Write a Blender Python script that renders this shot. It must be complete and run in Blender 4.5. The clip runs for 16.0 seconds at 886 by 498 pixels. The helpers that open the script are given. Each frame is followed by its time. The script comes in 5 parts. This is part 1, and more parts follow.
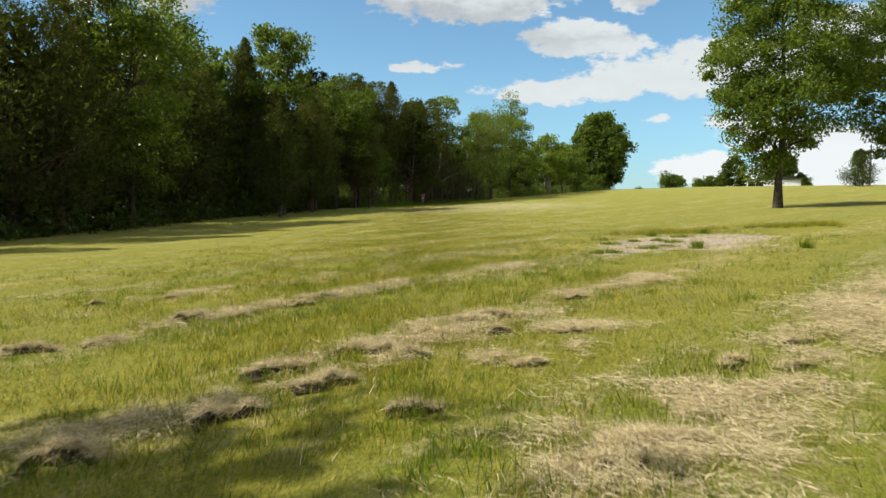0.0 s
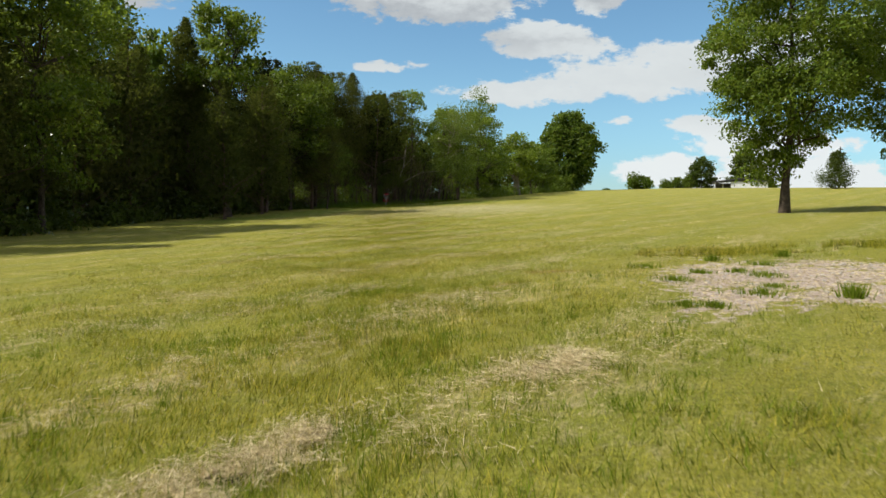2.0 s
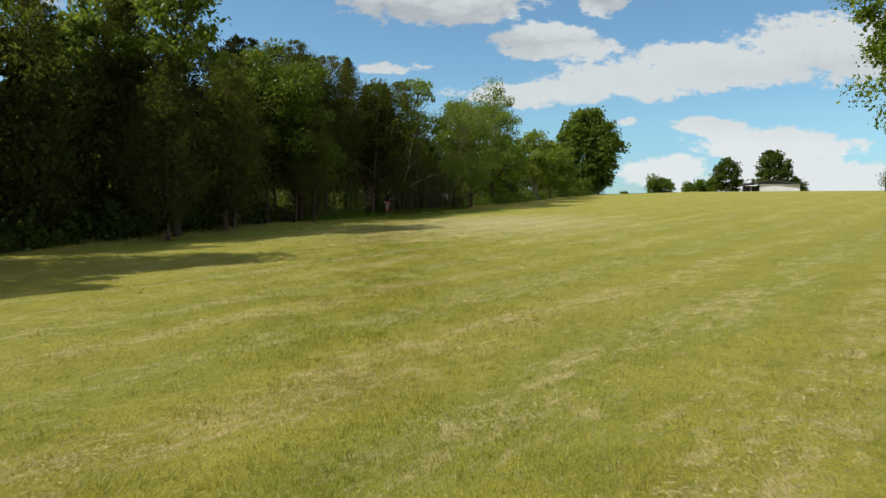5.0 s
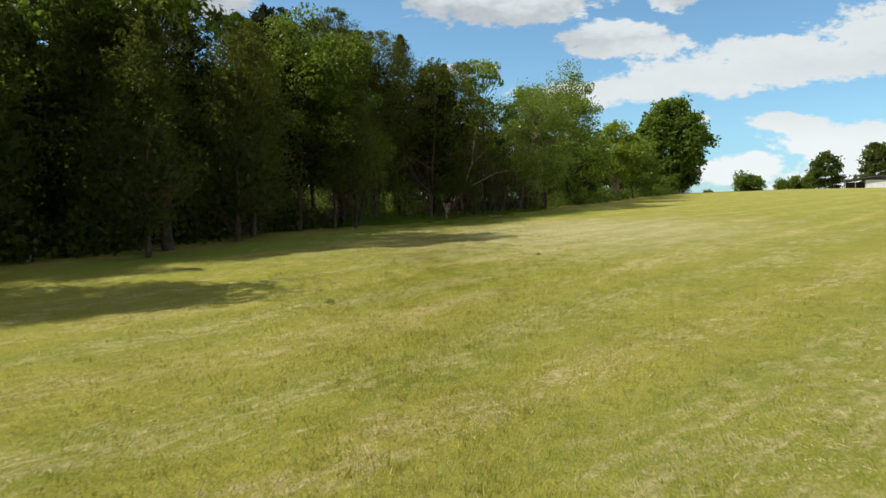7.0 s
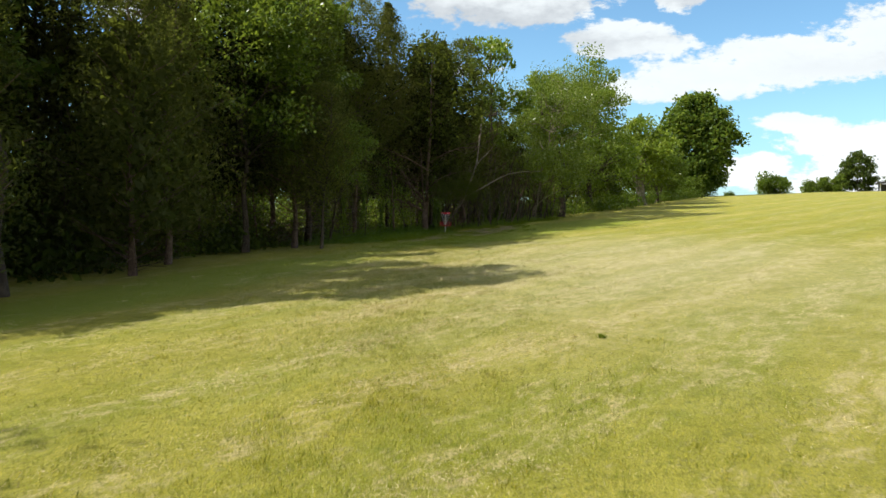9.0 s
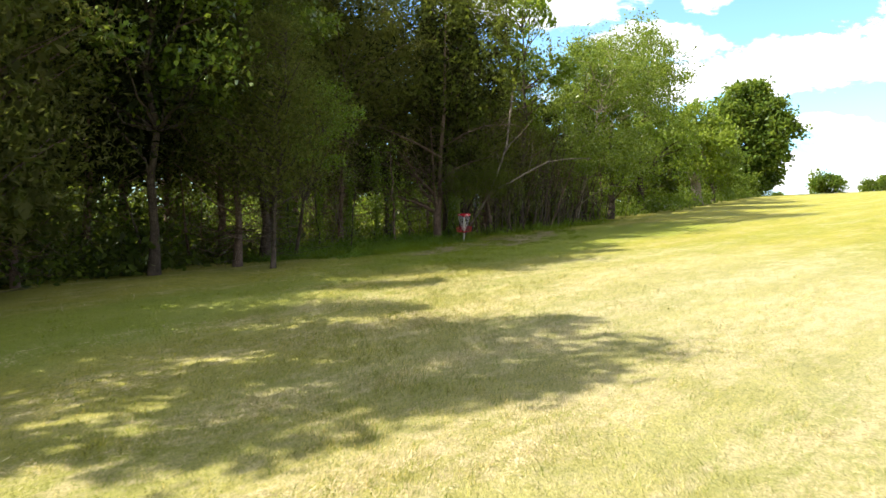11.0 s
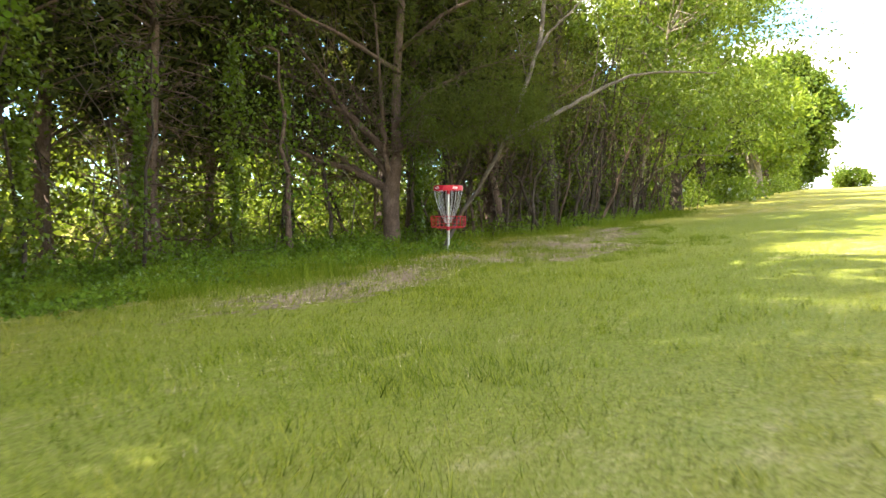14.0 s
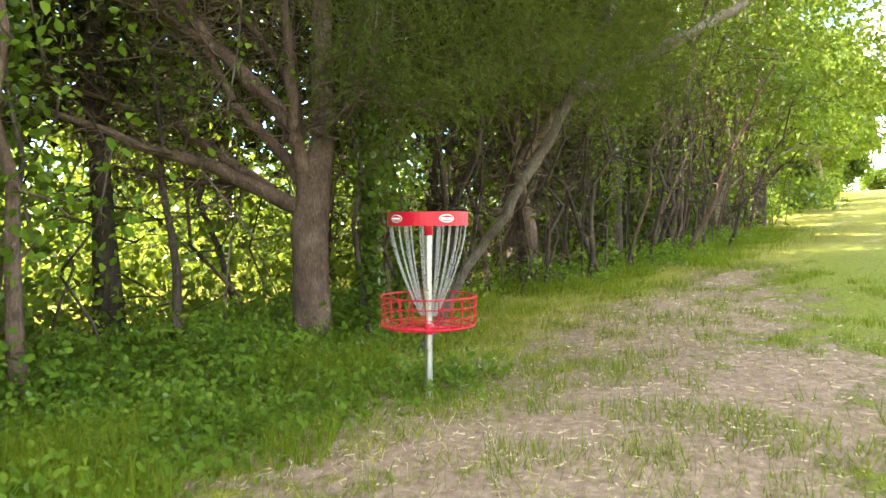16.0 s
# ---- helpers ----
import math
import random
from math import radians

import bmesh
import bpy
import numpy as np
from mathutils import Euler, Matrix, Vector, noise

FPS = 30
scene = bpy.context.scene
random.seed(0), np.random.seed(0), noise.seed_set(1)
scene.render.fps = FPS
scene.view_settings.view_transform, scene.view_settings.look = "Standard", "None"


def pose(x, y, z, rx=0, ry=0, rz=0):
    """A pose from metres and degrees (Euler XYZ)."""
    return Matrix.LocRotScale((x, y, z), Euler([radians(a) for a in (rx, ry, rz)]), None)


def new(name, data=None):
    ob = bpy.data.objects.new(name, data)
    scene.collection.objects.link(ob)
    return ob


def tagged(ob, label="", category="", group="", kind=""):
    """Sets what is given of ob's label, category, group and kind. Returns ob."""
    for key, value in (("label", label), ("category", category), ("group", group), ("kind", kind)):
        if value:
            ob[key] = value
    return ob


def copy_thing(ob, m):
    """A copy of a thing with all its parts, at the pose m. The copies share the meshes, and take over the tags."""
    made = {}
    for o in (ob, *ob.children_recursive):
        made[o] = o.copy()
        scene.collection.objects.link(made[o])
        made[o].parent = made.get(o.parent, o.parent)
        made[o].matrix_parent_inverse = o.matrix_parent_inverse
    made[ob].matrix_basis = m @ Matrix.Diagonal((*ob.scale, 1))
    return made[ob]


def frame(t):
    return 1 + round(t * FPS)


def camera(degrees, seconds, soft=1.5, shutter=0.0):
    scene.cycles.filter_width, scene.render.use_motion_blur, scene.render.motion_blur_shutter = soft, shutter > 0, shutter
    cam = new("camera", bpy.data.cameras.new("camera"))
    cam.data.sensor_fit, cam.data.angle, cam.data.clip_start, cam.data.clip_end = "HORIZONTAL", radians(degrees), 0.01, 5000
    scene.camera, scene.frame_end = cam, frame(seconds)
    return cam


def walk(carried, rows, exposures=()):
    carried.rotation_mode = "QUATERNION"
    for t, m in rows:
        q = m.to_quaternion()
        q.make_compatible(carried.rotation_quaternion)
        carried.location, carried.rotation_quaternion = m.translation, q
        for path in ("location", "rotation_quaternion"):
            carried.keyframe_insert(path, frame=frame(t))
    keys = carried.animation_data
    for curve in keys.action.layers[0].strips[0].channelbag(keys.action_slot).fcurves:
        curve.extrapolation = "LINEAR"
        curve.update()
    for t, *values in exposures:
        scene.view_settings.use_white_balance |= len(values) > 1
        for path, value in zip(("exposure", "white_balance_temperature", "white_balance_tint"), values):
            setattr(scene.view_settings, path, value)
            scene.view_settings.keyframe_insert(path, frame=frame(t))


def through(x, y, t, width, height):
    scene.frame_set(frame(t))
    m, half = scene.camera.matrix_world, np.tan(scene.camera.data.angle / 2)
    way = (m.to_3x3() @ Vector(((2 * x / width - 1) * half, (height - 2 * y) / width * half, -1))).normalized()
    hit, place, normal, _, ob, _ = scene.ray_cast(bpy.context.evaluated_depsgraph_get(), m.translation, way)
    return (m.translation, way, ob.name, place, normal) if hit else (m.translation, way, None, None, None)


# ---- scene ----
cam = camera(63.6, 16.0, soft=1.5, shutter=0.16)
METRES, EYE, TILT, LEAN, TURN = 79.0, 2.054, 0.0, -3.2, 0.0
ROWS = [
    (0.0, 0.0, 0.0, 0.0, -0.14, -3.08, 2.62),
    (0.5, 0.0001, 0.0166, 0.0018, -0.11, -3.07, 2.61),
    (1.0, 0.0, 0.0338, 0.0013, -0.34, -3.08, 2.55),
    (1.5, -0.0001, 0.0518, 0.0009, -1.91, -3.17, 2.43),
    (2.0, -0.0004, 0.0721, 0.0026, -3.0, -3.22, 2.33),
    (2.5, -0.0002, 0.095, 0.0076, -2.97, -3.23, 2.31),
    (3.0, 0.0001, 0.1193, 0.0118, -2.92, -3.2, 2.3),
    (3.5, 0.0002, 0.1452, 0.0123, -2.86, -3.18, 2.31),
    (6.0, 0.0012, 0.3006, 0.014, -1.69, -2.96, 2.69),
    (6.5, 0.0019, 0.3348, 0.0143, 1.13, -2.79, 2.86),
    (7.0, 0.0028, 0.3681, 0.0145, 2.75, -2.68, 2.87),
    (7.5, 0.0033, 0.4021, 0.0154, 2.43, -2.68, 2.84),
    (8.0, 0.0037, 0.4371, 0.0183, 2.45, -2.68, 2.8),
    (8.5, 0.0036, 0.4733, 0.021, 2.64, -2.65, 2.8),
    (9.0, 0.0031, 0.5095, 0.0234, 3.24, -2.62, 2.78),
    (9.5, 0.0023, 0.5461, 0.0252, 3.52, -2.58, 2.77),
    (12.0, -0.0047, 0.7306, 0.0205, 6.15, -1.98, 3.32),
    (12.5, -0.0072, 0.7694, 0.02, 6.2, -1.91, 3.41),
    (13.0, -0.01, 0.8088, 0.0195, 6.23, -1.86, 3.43),
    (13.5, -0.0131, 0.8483, 0.0184, 4.22, -1.94, 3.45),
    (14.0, -0.0156, 0.8858, 0.0169, 4.02, -1.94, 3.5),
    (14.5, -0.0179, 0.9224, 0.0159, 4.06, -1.93, 3.5),
    (15.0, -0.0195, 0.9547, 0.0174, 4.11, -1.88, 3.6),
    (15.5, -0.0202, 0.9815, 0.022, 4.18, -1.9, 3.55),
    (16.0, -0.0201, 0.997, 0.025, 4.23, -1.86, 3.58),
]
walk(cam, [(t, pose(0, 0, EYE, TILT, LEAN, TURN) @ pose(METRES * x, METRES * y, METRES * z, 90 + pitch, roll, yaw)) for t, x, y, z, yaw, pitch, roll in ROWS],
     [(0.0, 0.30, 6550, 10), (0.5, 0.30, 6550, 10), (2.0, 0.18, 6550, 10), (3.5, 0.08, 6550, 10), (6.0, 0.14, 6500, 10), (7.5, 0.38, 6500, 10), (9.5, 0.78, 6500, 11), (12.0, 1.68, 6550, 17),
      (13.0, 1.64, 6350, 15), (13.5, 2.05, 6600, 14), (14.0, 2.74, 6950, 14), (14.5, 3.08, 7150, 12), (15.0, 3.32, 7100, 10), (16.0, 3.42, 7000, 10)])

# ---- light ----
SUN_EL, SUN_TOWARDS = 47.0, 8.0      # height of the sun; heading of its rays, degrees from +x towards +y
sun_data = bpy.data.lights.new("sun", "SUN")
sun_data.energy, sun_data.angle, sun_data.color = 5.0, radians(0.53), (1.0, 0.95, 0.86)
sun = new("sun", sun_data)
ray = Vector((math.cos(radians(SUN_TOWARDS)), math.sin(radians(SUN_TOWARDS)), -math.tan(radians(SUN_EL))))
sun.rotation_euler = ray.to_track_quat("-Z", "Y").to_euler()

# Clouds: (across, up, half width, half height, weight); across and up are slopes from straight ahead
CLOUDS = [
    (0.03, 0.300, 0.15, 0.048, 1.0), (0.195, 0.240, 0.090, 0.028, 1.0), (0.265, 0.295, 0.035, 0.022, 0.9), (0.17, 0.168, 0.13, 0.018, 0.9), (0.31, 0.192, 0.13, 0.034, 1.0),
    (0.44, 0.212, 0.17, 0.036, 1.0), (0.60, 0.240, 0.16, 0.055, 1.0), (-0.03, 0.199, 0.055, 0.007, 0.8), (0.30, 0.128, 0.028, 0.006, 0.7),
    (0.52, 0.103, 0.13, 0.032, 1.0), (0.433, 0.125, 0.070, 0.016, 0.9), (0.36, 0.060, 0.070, 0.026, 1.0), (0.56, 0.055, 0.17, 0.038, 1.0),
    (-0.37, 0.285, 0.060, 0.022, 0.9), (-0.50, 0.30, 0.060, 0.03, 0.9),
]


def link(tree, a, b):
    tree.links.new(a, b)


def math_node(tree, op, a, b=None, c=None, clamp=False):
    n = tree.nodes.new("ShaderNodeMath")
    n.operation, n.use_clamp = op, clamp
    for i, v in enumerate((a, b, c)):
        if v is None:
            continue
        if isinstance(v, (int, float)):
            n.inputs[i].default_value = v
        else:
            link(tree, v, n.inputs[i])
    return n.outputs[0]


def noise_node(tree, vec, scale, detail=4.0, rough=0.55, dist=0.0):
    n = tree.nodes.new("ShaderNodeTexNoise")
    n.inputs["Scale"].default_value, n.inputs["Detail"].default_value = scale, detail
    n.inputs["Roughness"].default_value, n.inputs["Distortion"].default_value = rough, dist
    if vec is not None:
        link(tree, vec, n.inputs["Vector"])
    return n


def ramp_node(tree, fac, stops):
    n = tree.nodes.new("ShaderNodeValToRGB")
    els = n.color_ramp.elements
    while len(els) < len(stops):
        els.new(0.5)
    for e, (p, c) in zip(els, stops):
        e.position = p
        e.color = (*c, 1) if len(c) == 3 else c
    link(tree, fac, n.inputs[0])
    return n.outputs[0]


def range_node(tree, v, a, b, c=0.0, d=1.0, smooth=True):
    n = tree.nodes.new("ShaderNodeMapRange")
    n.interpolation_type = "SMOOTHSTEP" if smooth else "LINEAR"
    n.clamp = True
    link(tree, v, n.inputs[0])
    for i, k in enumerate((a, b, c, d)):
        n.inputs[i + 1].default_value = k
    return n.outputs[0]


def mix_node(tree, fac, a, b, blend="MIX"):
    n = tree.nodes.new("ShaderNodeMix")
    n.data_type, n.blend_type = "RGBA", blend
    for sock, v in ((n.inputs[0], fac), (n.inputs[6], a), (n.inputs[7], b)):
        if isinstance(v, (int, float)):
            sock.default_value = v
        elif isinstance(v, tuple):
            sock.default_value = (*v, 1)
        else:
            link(tree, v, sock)
    return n.outputs[2]


def build_world():
    world = bpy.data.worlds.new("sky")
    scene.world = world
    world.use_nodes = True
    t = world.node_tree
    t.nodes.clear()
    sky = t.nodes.new("ShaderNodeTexSky")
    sky.sky_type, sky.sun_disc = "NISHITA", False
    sky.sun_elevation = radians(SUN_EL)
    # the sun stands opposite to where its rays head
    sky.sun_rotation = radians(90 - (SUN_TOWARDS + 180))
    sky.air_density, sky.dust_density, sky.ozone_density = 1.0, 0.2, 2.5
    tc = t.nodes.new("ShaderNodeTexCoord")
    sep = t.nodes.new("ShaderNodeSeparateXYZ")
    link(t, tc.outputs["Generated"], sep.inputs[0])
    ahead = math_node(t, "MAXIMUM", sep.outputs[1], 0.05)
    u = math_node(t, "DIVIDE", sep.outputs[0], ahead)
    v = math_node(t, "DIVIDE", sep.outputs[2], ahead)
    com = t.nodes.new("ShaderNodeCombineXYZ")
    link(t, u, com.inputs[0])
    link(t, math_node(t, "MULTIPLY", v, 1.9), com.inputs[1])
    big = noise_node(t, com.outputs[0], 9.0, 3.0, 0.5)
    sepn = t.nodes.new("ShaderNodeSeparateColor")
    link(t, big.outputs["Color"], sepn.inputs[0])
    fine = noise_node(t, com.outputs[0], 22.0, 6.0, 0.6)
    uu = math_node(t, "ADD", u, math_node(t, "MULTIPLY", math_node(t, "SUBTRACT", sepn.outputs[0], 0.5), 0.065))
    vv = math_node(t, "ADD", v, math_node(t, "MULTIPLY", math_node(t, "SUBTRACT", sepn.outputs[1], 0.5), 0.03))

    def field(du, dv):
        total = None
        for cx, cy, a, b, w in CLOUDS:
            p = math_node(t, "DIVIDE", math_node(t, "SUBTRACT", uu, cx + du), a)
            q = math_node(t, "DIVIDE", math_node(t, "SUBTRACT", vv, cy + dv), b)
            r = math_node(t, "ADD", math_node(t, "MULTIPLY", p, p), math_node(t, "MULTIPLY", q, q))
            d = math_node(t, "MULTIPLY", math_node(t, "SUBTRACT", 1.25, r), w)
            total = d if total is None else math_node(t, "SMOOTH_MAX", total, d, 0.25)
        return total

    base = field(0, 0)
    lumps = math_node(t, "MULTIPLY", math_node(t, "SUBTRACT", fine.outputs[0], 0.5), 2.2)
    puffs = noise_node(t, com.outputs[0], 62.0, 5.0, 0.65)
    lumps = math_node(t, "ADD", lumps, math_node(t, "MULTIPLY", math_node(t, "SUBTRACT", puffs.outputs[0], 0.5), 1.1))
    dens = math_node(t, "ADD", base, lumps)
    mask = range_node(t, dens, 0.2, 0.7)
    # the rest of the sky, unseen behind and above: cloud cover added for fill light
    every = noise_node(t, tc.outputs["Generated"], 3.2, 6.0, 0.55)
    back = math_node(t, "MULTIPLY", range_node(t, every.outputs[0], 0.36, 0.46), range_node(t, sep.outputs[1], 0.35, -0.1))
    high = math_node(t, "MULTIPLY", range_node(t, every.outputs[0], 0.38, 0.48), range_node(t, v, 0.42, 0.6))
    mask = math_node(t, "MAXIMUM", mask, math_node(t, "MAXIMUM", back, high), clamp=True)
    # undersides of the thick clouds are greyer
    thick = range_node(t, math_node(t, "ADD", field(0.01, 0.03), math_node(t, "MULTIPLY", lumps, 0.9)), -0.3, 1.1)
    under = range_node(t, v, 0.17, 0.27)
    grey = math_node(t, "MULTIPLY", math_node(t, "SUBTRACT", 1.0, thick), under)
    cloud = mix_node(t, math_node(t, "MULTIPLY", grey, 0.9), (6.8, 7.3, 7.45), (4.0, 4.35, 4.7))
    cloud = mix_node(t, range_node(t, fine.outputs[0], 0.35, 0.65, 0.0, 0.35), cloud, (6.0, 6.5, 6.8))
    cloud = mix_node(t, range_node(t, v, 0.15, 0.09, 0.0, 0.8), cloud, (8.0, 8.5, 8.6))
    haze = range_node(t, v, 0.11, 0.0, 0.0, 0.2)
    low = range_node(t, v, 0.16, 0.02)
    deep = mix_node(t, 1.0, sky.outputs[0], mix_node(t, low, (1.0, 1.28, 1.3), (0.72, 1.05, 1.25)), "MULTIPLY")
    clear = mix_node(t, haze, deep, (4.6, 5.0, 5.6))
    col = mix_node(t, mask, clear, cloud)
    bg = t.nodes.new("ShaderNodeBackground")
    bg.inputs[1].default_value = 0.092
    link(t, col, bg.inputs[0])
    out = t.nodes.new("ShaderNodeOutputWorld")
    link(t, bg.outputs[0], out.inputs[0])


build_world()


# ---- the lie of the land ----
def smooth_interp(v, xs, ys):
    """Straight runs between the knots, rounded over a few metres."""
    v = np.asarray(v, float)
    return sum(w * np.interp(v + o, xs, ys) for o, w in ((-4, .15), (-2, .2), (0, .3), (2, .2), (4, .15)))


def ground(x, y):
    """Height of the meadow: a gentle rise ahead and to the right, falling away behind a crest."""
    x, y = np.asarray(x, float), np.asarray(y, float)
    mid = smooth_interp(y, [-400, -60, 0, 10, 24, 43, 52, 60, 67, 75, 84, 107, 169, 225, 300, 450, 5000],
                        [-6, 0.6, 1.05, 1.12, 1.15, 1.42, 1.85, 2.08, 2.46, 2.62, 2.78, 3.6, 5.75, 6.3, 3.0, -8, -60])
    side = smooth_interp(y, [-60, 25, 45, 60, 84, 107, 170, 260], [.06, .06, .046, .04, .042, .045, .042, .03])
    xx = np.where(x < -12, -12 + (x + 12) * 0.45, x)
    xx = np.where(xx > 60, 60 + (xx - 60) * 0.5, xx)
    xx = np.clip(xx, -40, 160)
    z = mid + side * xx
    near = np.exp(-(x / 40.0) ** 2)
    z = z + near * (0.022 * np.sin(x * 1.7 + 0.6 * y) + 0.018 * np.sin(y * 1.3 - 0.5 * x + 1.0) + 0.012 * np.sin(3.1 * x + 2.3 * y))
    return z


def lattice(x, y, cell, seed=0):
    """Smooth random hills and hollows between 0 and 1, a cell in metres apart."""
    table = np.random.default_rng(900 + seed).uniform(0, 1, (256, 256))
    u, v = np.asarray(x, float) / cell + 400, np.asarray(y, float) / cell + 400
    i, j = np.floor(u).astype(int), np.floor(v).astype(int)
    p, q = u - i, v - j
    p, q = p * p * (3 - 2 * p), q * q * (3 - 2 * q)
    i0, i1, j0, j1 = i % 256, (i + 1) % 256, j % 256, (j + 1) % 256
    return (table[i0, j0] * (1 - p) + table[i1, j0] * p) * (1 - q) + (table[i0, j1] * (1 - p) + table[i1, j1] * p) * q


def gz(x, y):
    return float(ground(x, y))


# Edge of the wood: x of its front at y
EDGE_Y = [-60, 20, 34, 46, 58, 64, 77, 82, 87, 92, 107, 114, 127, 150, 168, 230]
EDGE_X = [-46, -25, -20.5, -18, -14.8, -13.2, -9.6, -7.2, -3.9, 1.0, 9.5, 14.5, 20.0, 31, 42, 60]


def edge(y):
    return np.interp(y, EDGE_Y, EDGE_X)


# Bare trodden earth: (x, y, half length, half width, turn in degrees)
BARE = [(-0.7, 83.4, 2.7, 1.7, 35), (-3.0, 78.6, 2.4, 0.8, 74), (-2.3, 80.9, 1.5, 0.8, 55), (0.3, 86.6, 2.9, 1.2, 58),
        (1.8, 90.0, 2.4, 0.6, 55), (-1.2, 81.9, 1.7, 1.0, 20), (-2.2, 82.7, 1.1, 0.7, 30)]
STONY = [(4.45, 15.7, 2.3, 0.8, 64), (4.9, 13.2, 1.3, 0.7, 20), (5.6, 15.2, 1.9, 1.25, 40), (3.7, 13.4, 1.4, 0.6, 58)]


LUSHER = [(-3.4, 83.4, 4.0, 1.5, 50), (-1.0, 77.0, 9.0, 5.0, 60), (5.0, 88.0, 12.0, 5.0, 55), (-9, 60, 14, 3.0, 65)]
# drier straw, with the paleness of overexposed sunlight put into its colour
DRY_GLARE = [(4.0, 63.0, 16.0, 12.0, 75)]
RUSTY = [(2.4, 17.2, 0.9, 0.5, 10), (1.5, 15.9, 0.5, 0.3, 40)]

# The mower's rows: their heading and how far they lie apart
ROW_TURN, ROW_STEP, ROW_FIRST = 50.0, 2.4, -1.2


def mown(x, y):
    """1 on the mower's rows of cut grass, 0 midway between them."""
    across = x * math.sin(radians(ROW_TURN)) - y * math.cos(radians(ROW_TURN)) - ROW_FIRST
    across = across + 0.9 * (lattice(x, y, 2.6, 70) - 0.5)
    return (0.5 + 0.5 * np.cos(2 * np.pi * across / ROW_STEP)) ** 2


def patch(x, y, ellipses):
    """1 at the middle of any of the patches, 0 on its rim, negative outside."""
    best = np.full(np.shape(x), -9.0)
    for cx, cy, a, b, turn in ellipses:
        c, s = math.cos(radians(turn)), math.sin(radians(turn))
        p, q = ((x - cx) * c + (y - cy) * s) / a, (-(x - cx) * s + (y - cy) * c) / b
        best = np.maximum(best, 1 - np.sqrt(p * p + q * q))
    return best


# ---- materials ----
def material(name):
    m = bpy.data.materials.new(name)
    m.use_nodes = True
    m.node_tree.nodes.clear()
    return m, m.node_tree


def finish(t, shader):
    out = t.nodes.new("ShaderNodeOutputMaterial")
    link(t, shader, out.inputs[0])


def principled(t, col, rough=0.8, metal=0.0, bump=None, bump_strength=0.3, bump_dist=0.02, spec=0.3):
    p = t.nodes.new("ShaderNodeBsdfPrincipled")
    for key, val in (("Base Color", col), ("Roughness", rough)):
        if isinstance(val, tuple):
            p.inputs[key].default_value = (*val, 1)
        elif isinstance(val, (int, float)):
            p.inputs[key].default_value = val
        else:
            link(t, val, p.inputs[key])
    p.inputs["Metallic"].default_value = metal
    p.inputs["Specular IOR Level"].default_value = spec
    if bump is not None:
        b = t.nodes.new("ShaderNodeBump")
        b.inputs["Strength"].default_value, b.inputs["Distance"].default_value = bump_strength, bump_dist
        link(t, bump, b.inputs["Height"])
        link(t, b.outputs[0], p.inputs["Normal"])
    return p.outputs[0]


def position(t):
    return t.nodes.new("ShaderNodeNewGeometry").outputs["Position"]


def stretched(t, vec, sx, sy, sz, turn=0.0):
    m = t.nodes.new("ShaderNodeMapping")
    m.inputs["Scale"].default_value, m.inputs["Rotation"].default_value = (sx, sy, sz), (0, 0, radians(turn))
    link(t, vec, m.inputs[0])
    return m.outputs[0]


def patch_nodes(t, vec, ellipses):
    """The patches of patch(), as nodes."""
    sep = t.nodes.new("ShaderNodeSeparateXYZ")
    link(t, vec, sep.inputs[0])
    best = None
    for cx, cy, a, b, turn in ellipses:
        c, s = math.cos(radians(turn)), math.sin(radians(turn))
        dx, dy = math_node(t, "SUBTRACT", sep.outputs[0], cx), math_node(t, "SUBTRACT", sep.outputs[1], cy)
        p = math_node(t, "MULTIPLY_ADD", dx, c / a, math_node(t, "MULTIPLY", dy, s / a))
        q = math_node(t, "MULTIPLY_ADD", dx, -s / b, math_node(t, "MULTIPLY", dy, c / b))
        r = math_node(t, "SQRT", math_node(t, "ADD", math_node(t, "MULTIPLY", p, p), math_node(t, "MULTIPLY", q, q)))
        d = math_node(t, "SUBTRACT", 1.0, r)
        best = d if best is None else math_node(t, "MAXIMUM", best, d)
    return best


